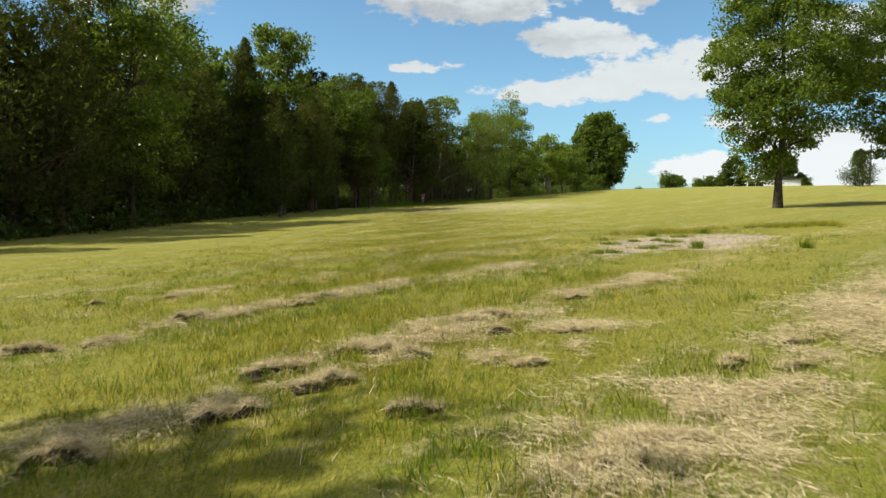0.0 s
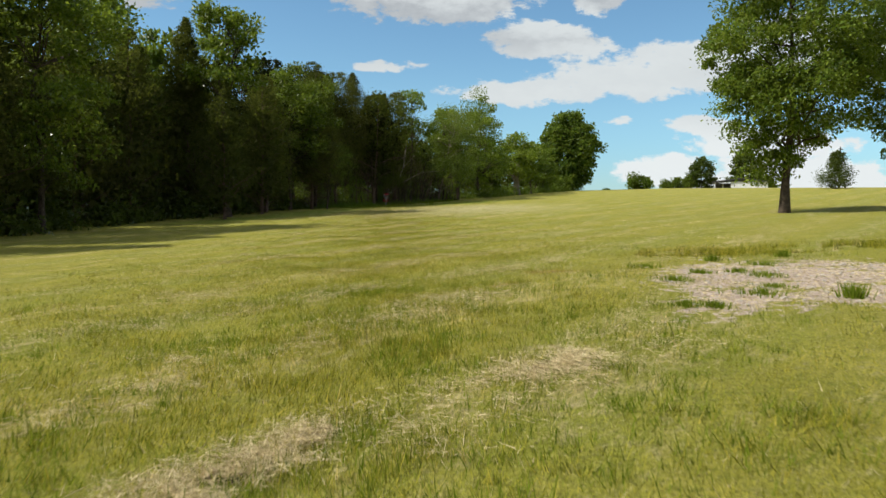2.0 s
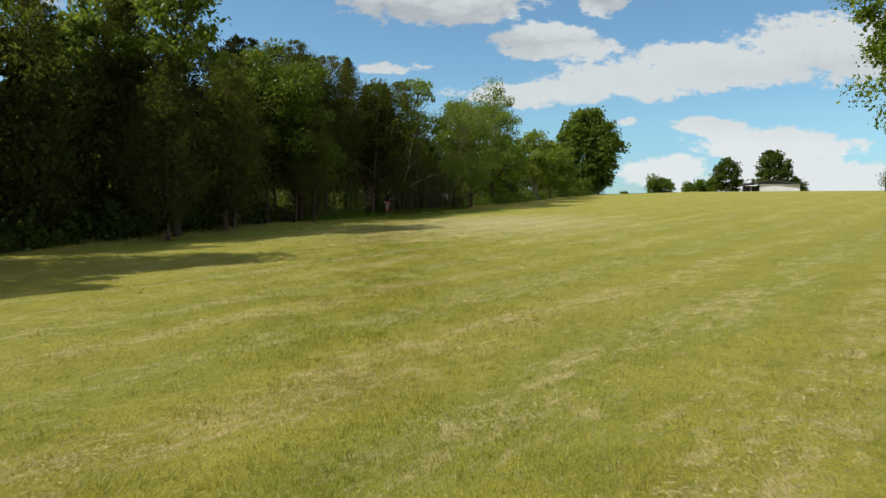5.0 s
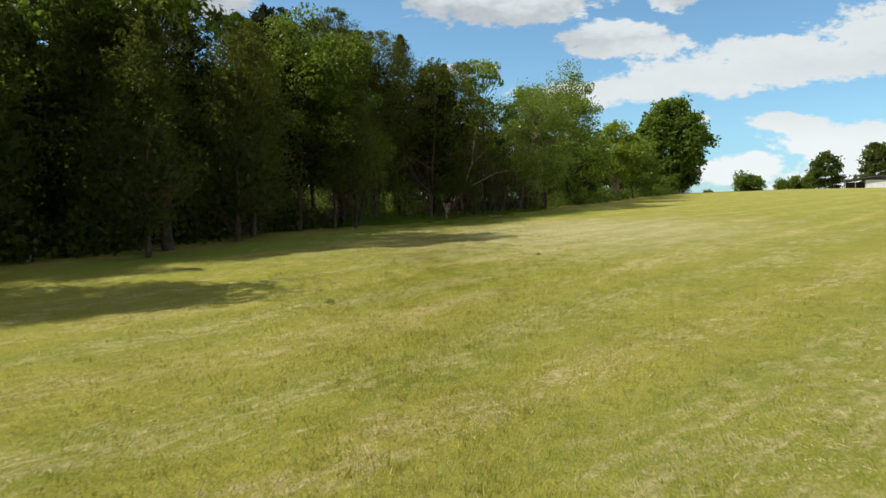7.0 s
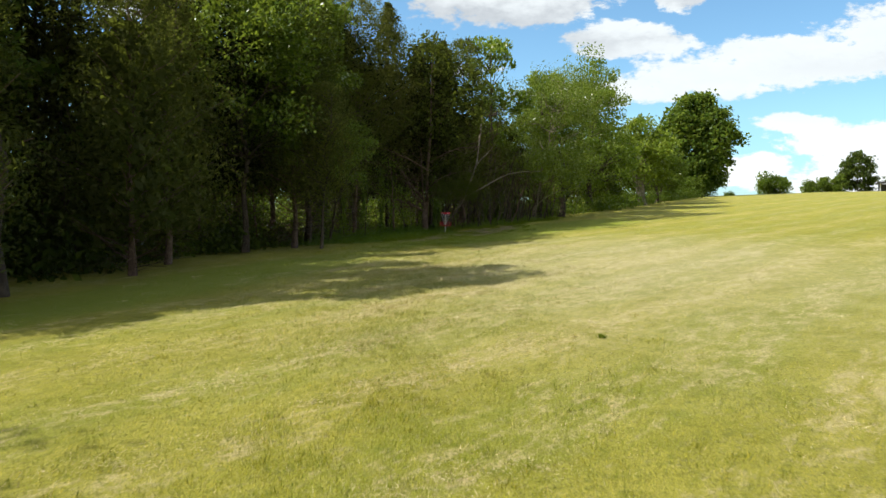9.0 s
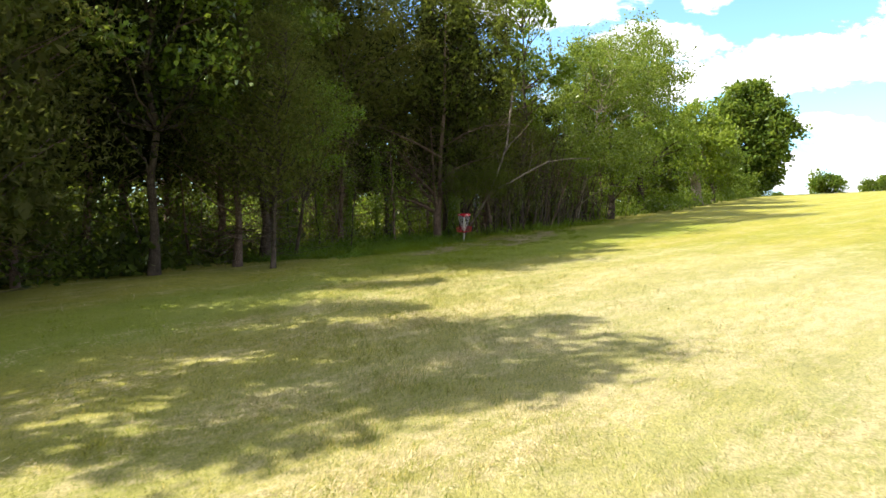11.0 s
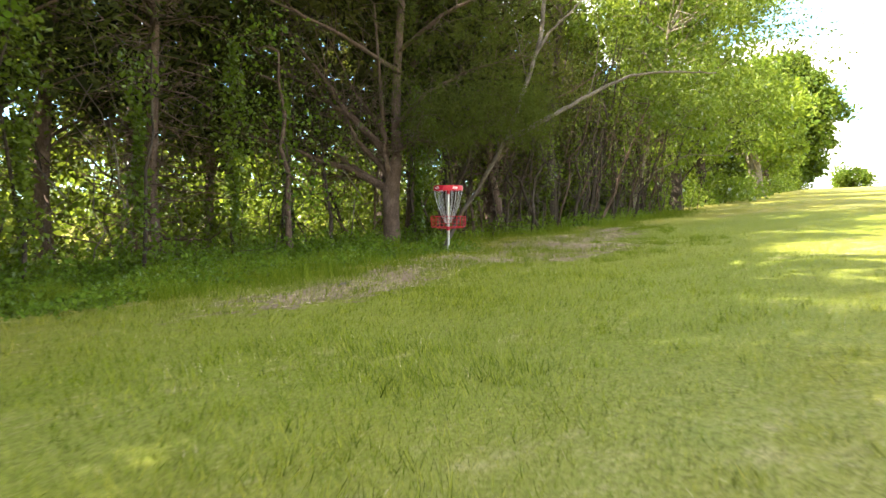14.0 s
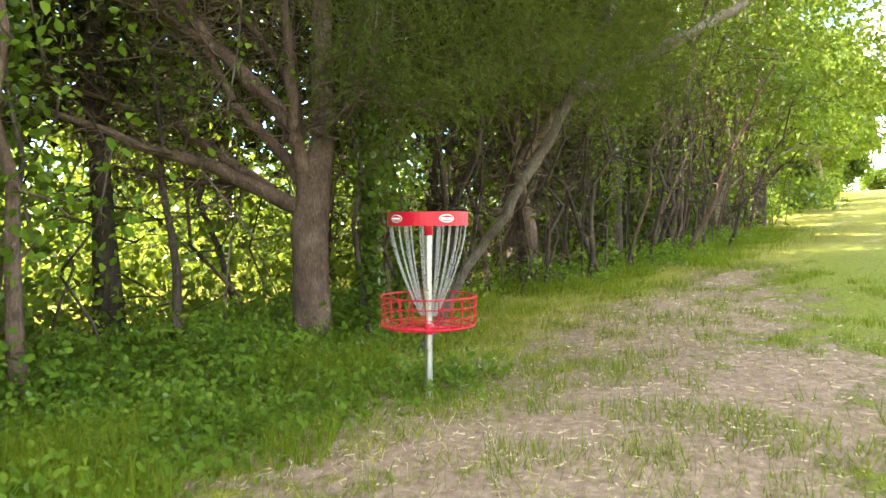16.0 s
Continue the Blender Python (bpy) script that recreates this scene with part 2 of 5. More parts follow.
def meadow_colour(t, pos):
    """Colour of the mown sward at a place: greens, straw and the mower's rows."""
    flat = stretched(t, pos, 1, 1, 0.02)
    along = stretched(t, pos, 1, 1, 0.02, 90 - ROW_TURN)
    wide = noise_node(t, flat, 0.09, 3, 0.5).outputs[0]
    mid = noise_node(t, flat, 0.75, 5, 0.65).outputs[0]
    streak = noise_node(t, stretched(t, along, 1.0, 0.12, 1), 1.3, 5, 0.65).outputs[0]
    wisps = noise_node(t, stretched(t, along, 1.0, 0.4, 1), 4.5, 6, 0.72, 0.4).outputs[0]
    small = noise_node(t, flat, 11.0, 5, 0.75).outputs[0]
    tufty = noise_node(t, flat, 3.4, 5, 0.68).outputs[0]
    # across the rows; the lines waver
    sep = t.nodes.new("ShaderNodeSeparateXYZ")
    link(t, pos, sep.inputs[0])
    c, s = math.cos(radians(ROW_TURN)), math.sin(radians(ROW_TURN))
    across = math_node(t, "MULTIPLY_ADD", sep.outputs[0], s, math_node(t, "MULTIPLY_ADD", sep.outputs[1], -c, -ROW_FIRST))
    waver = math_node(t, "MULTIPLY", math_node(t, "SUBTRACT", noise_node(t, flat, 0.22, 4, 0.6).outputs[0], 0.5), 4.2)
    wave = math_node(t, "COSINE", math_node(t, "MULTIPLY", math_node(t, "ADD", across, waver), 2 * math.pi / ROW_STEP))
    swath = math_node(t, "COSINE", math_node(t, "MULTIPLY", math_node(t, "ADD", across, waver), math.pi / ROW_STEP))
    green = mix_node(t, range_node(t, mid, 0.33, 0.7, 0.1, 0.8), (0.25, 0.243, 0.028), (0.395, 0.362, 0.057))
    green = mix_node(t, range_node(t, wide, 0.4, 0.62, 0, 0.4), green, (0.375, 0.34, 0.075))
    green = mix_node(t, range_node(t, tufty, 0.5, 0.68, 0.0, 0.5), green, (0.17, 0.19, 0.018))
    green = mix_node(t, range_node(t, small, 0.47, 0.70, 0.0, 0.72), green, (0.11, 0.135, 0.011))
    # every second swath lies the other way and looks greener
    green = mix_node(t, range_node(t, math_node(t, "ADD", swath, math_node(t, "MULTIPLY", math_node(t, "SUBTRACT", streak, 0.5), 4.5)), -0.2, 1.2, 0.0, 0.42), green, (0.175, 0.225, 0.022))
    dry = math_node(t, "MULTIPLY_ADD", wave, 0.032, math_node(t, "ADD", math_node(t, "MULTIPLY", streak, 0.22), math_node(t, "ADD", math_node(t, "MULTIPLY", wisps, 0.50), math_node(t, "MULTIPLY", small, 0.36))))
    lush = range_node(t, math_node(t, "ADD", patch_nodes(t, pos, LUSHER), math_node(t, "MULTIPLY", math_node(t, "SUBTRACT", mid, 0.5), 0.8)), 0.0, 0.5)
    dry_glare = range_node(t, math_node(t, "ADD", patch_nodes(t, pos, DRY_GLARE), math_node(t, "MULTIPLY", math_node(t, "SUBTRACT", mid, 0.5), 0.8)), -0.1, 0.9)
    green = mix_node(t, math_node(t, "MULTIPLY", lush, 0.7), green, (0.185, 0.25, 0.022))
    dry = math_node(t, "SUBTRACT", math_node(t, "MULTIPLY_ADD", dry_glare, 0.06, dry), math_node(t, "MULTIPLY", lush, 0.06))
    dry = range_node(t, dry, 0.53, 0.69, 0.0, 0.68)
    col = mix_node(t, dry, green, (0.60, 0.485, 0.26))
    # washed-out mix: sun glare painted over the dry grass
    col = mix_node(t, math_node(t, "MULTIPLY", dry_glare, 0.36), col, (0.47, 0.44, 0.285))
    rust = range_node(t, math_node(t, "ADD", patch_nodes(t, pos, RUSTY), math_node(t, "MULTIPLY", math_node(t, "SUBTRACT", mid, 0.5), 1.2)), 0.1, 0.7, 0.0, 0.6)
    return mix_node(t, rust, col, (0.30, 0.17, 0.05)), small


def meadow_material():
    m, t = material("meadow")
    pos = position(t)
    col, small = meadow_colour(t, pos)
    grain = noise_node(t, stretched(t, pos, 1, 1, 0.3), 45.0, 4, 0.75).outputs[0]
    blades = noise_node(t, stretched(t, stretched(t, pos, 1, 1, 1, 40), 60, 14, 5), 1.6, 3, 0.7).outputs[0]
    col = mix_node(t, range_node(t, grain, 0.44, 0.62, 0.0, 0.6), col, (0.085, 0.088, 0.013))
    col = mix_node(t, range_node(t, blades, 0.54, 0.66, 0.0, 0.5), col, (0.50, 0.44, 0.20))
    rough_edge = math_node(t, "MULTIPLY", math_node(t, "SUBTRACT", noise_node(t, pos, 3.0, 7, 0.75).outputs[0], 0.5), 4.2)
    bare = range_node(t, math_node(t, "ADD", patch_nodes(t, pos, BARE), math_node(t, "MULTIPLY", rough_edge, 0.75)), -0.15, 0.3)
    earth = ramp_node(t, noise_node(t, pos, 14, 7, 0.75).outputs[0], [(0.3, (0.13, 0.084, 0.056)), (0.5, (0.245, 0.174, 0.124)), (0.7, (0.38, 0.29, 0.22))])
    col = mix_node(t, bare, col, earth)
    stony = range_node(t, math_node(t, "ADD", patch_nodes(t, pos, STONY), math_node(t, "MULTIPLY", rough_edge, 1.25)), 0.0, 0.3)
    grit = ramp_node(t, noise_node(t, pos, 16, 5, 0.75).outputs[0], [(0.3, (0.21, 0.155, 0.11)), (0.5, (0.47, 0.375, 0.30)), (0.68, (0.70, 0.60, 0.51))])
    col = mix_node(t, stony, col, grit)
    relief = math_node(t, "ADD", math_node(t, "ADD", grain, math_node(t, "MULTIPLY", blades, math_node(t, "SUBTRACT", 1.0, bare))), math_node(t, "MULTIPLY", small, 1.5))
    relief = math_node(t, "MULTIPLY", relief, math_node(t, "SUBTRACT", 1.0, math_node(t, "MULTIPLY", bare, 0.65)))
    finish(t, principled(t, col, 0.9, bump=relief, bump_strength=0.75, bump_dist=0.045, spec=0.12))
    return m


def grass_material(name, straw=False, dark=False):
    m, t = material(name)
    pos = position(t)
    geo = t.nodes.new("ShaderNodeNewGeometry")
    rnd = geo.outputs["Random Per Island"]
    if straw:
        col = ramp_node(t, rnd, [(0.0, (0.22, 0.165, 0.09)), (0.3, (0.56, 0.455, 0.265)), (0.75, (0.82, 0.69, 0.45)), (1.0, (0.46, 0.42, 0.16))])
    elif dark:
        col = ramp_node(t, rnd, [(0.0, (0.10, 0.15, 0.012)), (0.6, (0.17, 0.235, 0.02)), (1.0, (0.26, 0.30, 0.04))])
    else:
        col, _ = meadow_colour(t, pos)
        vary = ramp_node(t, rnd, [(0.0, (0.28, 0.34, 0.25)), (0.45, (0.92, 0.96, 0.8)), (0.8, (1.45, 1.4, 1.2)), (1.0, (1.95, 1.65, 1.85))])
        col = mix_node(t, 1.0, col, vary, "MULTIPLY")
    d = t.nodes.new("ShaderNodeBsdfDiffuse")
    tr = t.nodes.new("ShaderNodeBsdfTranslucent")
    link(t, col, d.inputs[0])
    link(t, col, tr.inputs[0])
    mx = t.nodes.new("ShaderNodeMixShader")
    mx.inputs[0].default_value = 0.15 if straw else 0.42
    link(t, d.outputs[0], mx.inputs[1])
    link(t, tr.outputs[0], mx.inputs[2])
    finish(t, mx.outputs[0])
    return m


def leaf_material(name, dark, mid, light, through=0.35, gloss=0.12):
    """Leaves: colour varies leaf by leaf, by clump and by tree; part of the light comes through."""
    m, t = material(name)
    geo = t.nodes.new("ShaderNodeNewGeometry")
    col = ramp_node(t, geo.outputs["Random Per Island"], [(0.0, dark), (0.5, mid), (1.0, light)])
    clump = noise_node(t, geo.outputs["Position"], 0.8, 4, 0.65).outputs[0]
    col = mix_node(t, range_node(t, clump, 0.40, 0.60, 0.0, 0.62), col, dark)
    info = t.nodes.new("ShaderNodeObjectInfo")
    tone = ramp_node(t, info.outputs["Random"], [(0.0, (0.78, 0.85, 0.8)), (1.0, (1.2, 1.12, 0.95))])
    col = mix_node(t, 1.0, col, tone, "MULTIPLY")
    d = t.nodes.new("ShaderNodeBsdfDiffuse")
    tr = t.nodes.new("ShaderNodeBsdfTranslucent")
    link(t, col, d.inputs[0])
    link(t, mix_node(t, 0.5, col, (0.30, 0.37, 0.03), "MIX") if through > 0.3 else col, tr.inputs[0])
    mx = t.nodes.new("ShaderNodeMixShader")
    mx.inputs[0].default_value = through
    link(t, d.outputs[0], mx.inputs[1])
    link(t, tr.outputs[0], mx.inputs[2])
    gl = t.nodes.new("ShaderNodeBsdfGlossy")
    gl.inputs["Roughness"].default_value = 0.45
    lw = t.nodes.new("ShaderNodeLayerWeight")
    lw.inputs[0].default_value = 0.25
    m2 = t.nodes.new("ShaderNodeMixShader")
    link(t, math_node(t, "MULTIPLY", lw.outputs[0], gloss), m2.inputs[0])
    link(t, mx.outputs[0], m2.inputs[1])
    link(t, gl.outputs[0], m2.inputs[2])
    finish(t, m2.outputs[0])
    return m


def bark_material(name, a, b, c):
    m, t = material(name)
    pos = position(t)
    ridges = noise_node(t, stretched(t, pos, 22, 22, 4.5), 1.7, 6, 0.72, 1.6).outputs[0]
    stain = noise_node(t, pos, 3.1, 5, 0.68).outputs[0]
    col = ramp_node(t, ridges, [(0.3, a), (0.52, b), (0.72, c)])
    col = mix_node(t, range_node(t, stain, 0.45, 0.65, 0, 0.6), col, a)
    col = mix_node(t, range_node(t, stain, 0.5, 0.3, 0, 0.5), col, c)
    finish(t, principled(t, col, 0.9, bump=ridges, bump_strength=0.8, bump_dist=0.03, spec=0.15))
    return m


def plain_material(name, col, rough=0.6, metal=0.0, wear=0.25, scale=14.0, spec=0.4):
    m, t = material(name)
    pos = position(t)
    n = noise_node(t, pos, scale, 5, 0.65).outputs[0]
    worn = tuple(min(1, v * 0.55 + 0.01) for v in col)
    c = mix_node(t, range_node(t, n, 0.45, 0.75, 0.0, wear), col, worn)
    r = range_node(t, n, 0.3, 0.7, max(0.05, rough - 0.12), min(1, rough + 0.15))
    finish(t, principled(t, c, r, metal, bump=n, bump_strength=0.08, bump_dist=0.005, spec=spec))
    return m


def siding_material(name, col):
    m, t = material(name)
    pos = position(t)
    n = noise_node(t, stretched(t, pos, 1, 1, 0.2), 1.2, 4, 0.6).outputs[0]
    c = mix_node(t, range_node(t, n, 0.4, 0.7, 0, 0.3), col, tuple(v * 0.7 for v in col))
    finish(t, principled(t, c, 0.6, bump=n, bump_strength=0.1))
    return m


MEADOW = meadow_material()
GRASS = grass_material("grass")
STRAW = grass_material("straw", straw=True)
LUSH = grass_material("lush_grass", dark=True)
# matted grass under the clumps, coloured dark for the shade in their hollows
MATTED_SHADE = bark_material("matted_grass", (0.022, 0.016, 0.009), (0.055, 0.041, 0.022), (0.13, 0.10, 0.055))
CEDAR = leaf_material("cedar_needles", (0.042, 0.047, 0.021), (0.070, 0.076, 0.032), (0.128, 0.134, 0.053), 0.34, 0.0)
# darker copy of the cedar needles: the wood's shade is put into the colour
DARKENED_CEDAR = leaf_material("shaded_cedar_needles", (0.022, 0.026, 0.011), (0.042, 0.049, 0.019), (0.082, 0.092, 0.034), 0.26, 0.0)
NEAR_CEDAR = leaf_material("near_cedar_needles", (0.030, 0.041, 0.014), (0.052, 0.069, 0.022), (0.094, 0.116, 0.037), 0.32, 0.0)
OAK = leaf_material("broad_leaves", (0.052, 0.094, 0.016), (0.105, 0.172, 0.027), (0.18, 0.245, 0.044), 0.48)
FEATHER = leaf_material("drooping_leaves", (0.07, 0.115, 0.022), (0.125, 0.185, 0.034), (0.20, 0.25, 0.06), 0.45)
PALE = leaf_material("young_leaves", (0.095, 0.16, 0.022), (0.175, 0.255, 0.036), (0.28, 0.345, 0.062), 0.52)
MAPLE = leaf_material("maple_leaves", (0.05, 0.09, 0.013), (0.125, 0.195, 0.027), (0.25, 0.32, 0.056), 0.38)
OLIVE = leaf_material("olive_needles", (0.062, 0.068, 0.026), (0.125, 0.132, 0.047), (0.22, 0.22, 0.08), 0.4, 0.0)
# darkened for the shade inside the wood; crest trees and conifer share it
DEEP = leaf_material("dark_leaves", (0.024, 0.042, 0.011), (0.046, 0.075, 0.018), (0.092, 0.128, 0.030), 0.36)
HERB = leaf_material("herb_leaves", (0.072, 0.145, 0.018), (0.136, 0.24, 0.028), (0.225, 0.33, 0.048), 0.45)
BARK = bark_material("bark", (0.026, 0.02, 0.015), (0.074, 0.058, 0.045), (0.155, 0.124, 0.097))
CEDAR_BARK = bark_material("cedar_bark", (0.05, 0.033, 0.025), (0.135, 0.093, 0.07), (0.26, 0.19, 0.148))
PALE_BARK = bark_material("pale_bark", (0.10, 0.085, 0.062), (0.23, 0.195, 0.15), (0.36, 0.315, 0.25))
DEAD = bark_material("dead_wood", (0.065, 0.052, 0.04), (0.155, 0.13, 0.106), (0.28, 0.25, 0.215))
RED = plain_material("red_paint", (0.56, 0.012, 0.034), 0.38, 0.0, 0.2)
STEEL = plain_material("galvanised_steel", (0.62, 0.63, 0.64), 0.36, 0.9, 0.3, 30)
WHITE = plain_material("white_mark", (0.85, 0.82, 0.82), 0.5, 0.0, 0.2)
STONE = plain_material("pale_stone", (0.44, 0.40, 0.34), 0.9, 0.0, 0.5, 20, 0.2)
SIDING = siding_material("white_siding", (0.70, 0.71, 0.74))
ROOF = plain_material("dark_roof", (0.055, 0.055, 0.062), 0.55, 0.2, 0.3, 3)
# the open carport's shade is put into this dark colour; the gable shares it
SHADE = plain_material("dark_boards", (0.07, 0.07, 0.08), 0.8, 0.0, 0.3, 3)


# ---- mesh helpers ----
def mesh_of(name, verts, faces, mat, smooth=False):
    """A mesh from an array of points and one or more arrays of faces."""
    if isinstance(faces, np.ndarray):
        faces = [faces]
    me = bpy.data.meshes.new(name)
    verts = np.asarray(verts, np.float32)
    me.vertices.add(len(verts))
    me.vertices.foreach_set("co", verts.ravel())
    total = np.concatenate([np.full(len(f), f.shape[1]) for f in faces])
    starts = np.concatenate([[0], np.cumsum(total)[:-1]])
    loops = np.concatenate([f.ravel() for f in faces])
    me.loops.add(len(loops))
    me.loops.foreach_set("vertex_index", loops.astype(np.int32))
    me.polygons.add(len(total))
    me.polygons.foreach_set("loop_start", starts.astype(np.int32))
    me.polygons.foreach_set("loop_total", total.astype(np.int32))
    if smooth:
        me.polygons.foreach_set("use_smooth", np.ones(len(total), bool))
    me.materials.append(mat)
    me.update(calc_edges=True)
    me.validate()
    return me


def root(name, x, y, z, label, category, group="", turn=0.0, scale=1.0):
    ob = new(name)
    ob.matrix_basis = pose(x, y, z, 0, 0, turn) @ Matrix.Scale(scale, 4)
    ob.empty_display_size = 0.2
    return tagged(ob, label, category, group)


def part_mesh(name, me, parent, label=""):
    ob = new(name, me)
    ob.parent = parent
    return tagged(ob, label)


def part(name, bm, mat, parent, label="", smooth=False):
    me = bpy.data.meshes.new(name)
    bm.to_mesh(me)
    bm.free()
    if smooth:
        me.polygons.foreach_set("use_smooth", np.ones(len(me.polygons), bool))
    me.materials.append(mat)
    return part_mesh(name, me, parent, label)


class Tubes:
    """Gathers tapered, bent tubes into one mesh."""

    def __init__(self):
        self.v, self.f, self.n = [], [], 0

    def add(self, pts, radii, sides=6, flare=None):
        pts = np.asarray(pts, float)
        radii = np.asarray(radii, float)
        k = len(pts)
        tang = np.gradient(pts, axis=0)
        tang /= np.linalg.norm(tang, axis=1)[:, None] + 1e-9
        ref = np.where(np.abs(tang[:, 2:3]) > 0.9, [[1.0, 0, 0]], [[0, 0, 1.0]])
        a = np.cross(tang, ref)
        a /= np.linalg.norm(a, axis=1)[:, None] + 1e-9
        for i in range(1, k):
            if np.dot(a[i], a[i - 1]) < 0:
                a[i] = -a[i]
        b = np.cross(tang, a)
        ang = np.linspace(0, 2 * np.pi, sides, endpoint=False)
        ring = (np.cos(ang)[None, :, None] * a[:, None] + np.sin(ang)[None, :, None] * b[:, None])
        if flare is not None:
            ring = ring * (1 + flare[:, None, None] * np.sin(ang * 3 + 1)[None, :, None])
        v = (pts[:, None] + radii[:, None, None] * ring).reshape(-1, 3)
        i, j = np.meshgrid(np.arange(k - 1), np.arange(sides), indexing="ij")
        j2 = (j + 1) % sides
        f = np.stack([i * sides + j, i * sides + j2, (i + 1) * sides + j2, (i + 1) * sides + j], -1).reshape(-1, 4)
        self.v.append(v)
        self.f.append(f + self.n)
        self.n += len(v)

    def mesh(self, name, mat):
        return mesh_of(name, np.concatenate(self.v), np.concatenate(self.f), mat, True)


def unit(v):
    return v / (np.linalg.norm(v, axis=-1, keepdims=True) + 1e-9)


def leaf_quads(rng, centres, size, out=None, width=0.55, up=0.4):
    """Folded, pointed leaves at the centres. Returns points and faces."""
    n = len(centres)
    d = unit(rng.normal(size=(n, 3)) + (0 if out is None else out * 0.9) + [0, 0, -0.15])
    nrm = unit(rng.normal(size=(n, 3)) * 0.8 + [0, 0, up * 2])
    s = unit(np.cross(d, nrm))
    nn = np.cross(s, d)
    size = size * rng.uniform(0.6, 1.35, n)[:, None]
    v = np.stack([centres - d * size * 0.5, centres + s * size * width * 0.5 + nn * size * 0.12,
                  centres + d * size * 0.5, centres - s * size * width * 0.5 + nn * size * 0.12], 1).reshape(-1, 3)
    return v, np.arange(4 * n).reshape(-1, 4)


def round_leaves(rng, centres, size, width=0.7, up=0.4):
    """Folded oval leaves with a tip at the centres, for foliage passed close by. Returns points and faces."""
    n = len(centres)
    d = unit(rng.normal(size=(n, 3)) + [0, 0, -0.25])
    s = unit(np.cross(d, unit(rng.normal(size=(n, 3)) * 0.8 + [0, 0, up * 2])))
    nn = np.cross(s, d)
    size = size * rng.uniform(0.5, 1.3, n)[:, None]
    w, up_fold = s * size * width * 0.5, nn * size * 0.13
    v = np.stack([centres - d * size * 0.5, centres - d * size * 0.22 + w * 0.85 + up_fold, centres + d * size * 0.15 + w * 0.8 + up_fold, centres + d * size * 0.5,
                  centres + d * size * 0.15 - w * 0.8 + up_fold, centres - d * size * 0.22 - w * 0.85 + up_fold], 1).reshape(-1, 3)
    k = 6 * np.arange(n)[:, None]
    return v, np.concatenate([k + [0, 1, 2, 3], k + [0, 3, 4, 5]])


def blades(rng, base, height, width, lean, direction=None):
    """Upright pointed blades. Returns points and faces."""
    n = len(base)
    a = rng.uniform(0, 2 * np.pi, n)
    side = np.stack([np.cos(a), np.sin(a), np.zeros(n)], 1)
    b = rng.uniform(0, 2 * np.pi, n) if direction is None else direction
    tip = np.stack([np.cos(b), np.sin(b), np.zeros(n)], 1) * (lean * height)[:, None]
    tip[:, 2] = height * np.sqrt(np.clip(1 - lean ** 2, 0.02, 1))
    w = side * (width * 0.5)[:, None]
    v = np.stack([base - w, base + w, base + tip], 1).reshape(-1, 3)
    return v, np.arange(3 * n).reshape(-1, 3)


def wander(rng, a, b, k=5, amount=0.06):
    """A bent way from a to b."""
    a, b = np.asarray(a, float), np.asarray(b, float)
    s = np.linspace(0, 1, k)[:, None]
    p = a + (b - a) * s
    return p + np.sin(s * np.pi) * rng.normal(size=(k, 3)) * amount * np.linalg.norm(b - a)


# ---- ground ----
def build_ground():
    xs = np.unique(np.concatenate([np.linspace(-3500, -200, 12), np.linspace(-200, -40, 22), np.linspace(-40, -9, 30), np.linspace(-9, 9, 49),
                                   np.linspace(9, 60, 50), np.linspace(60, 260, 36), np.linspace(260, 3500, 12)]))
    ys = np.unique(np.concatenate([np.linspace(-3500, -100, 12), np.linspace(-100, -5, 24), np.linspace(-5, 110, 160), np.linspace(110, 320, 80), np.linspace(320, 4500, 24)]))
    gx, gy = np.meshgrid(xs, ys)
    z = ground(gx, gy)
    v = np.stack([gx, gy, z], -1).reshape(-1, 3)
    i, j = np.meshgrid(np.arange(len(ys) - 1), np.arange(len(xs) - 1), indexing="ij")
    w = len(xs)
    f = np.stack([i * w + j, i * w + j + 1, (i + 1) * w + j + 1, (i + 1) * w + j], -1).reshape(-1, 4)
    ob = new("ground", mesh_of("ground", v, f, MEADOW, True))
    tagged(ob, "gently rising mown meadow of green and straw-coloured grass", "meadow", kind="structure")


build_ground()


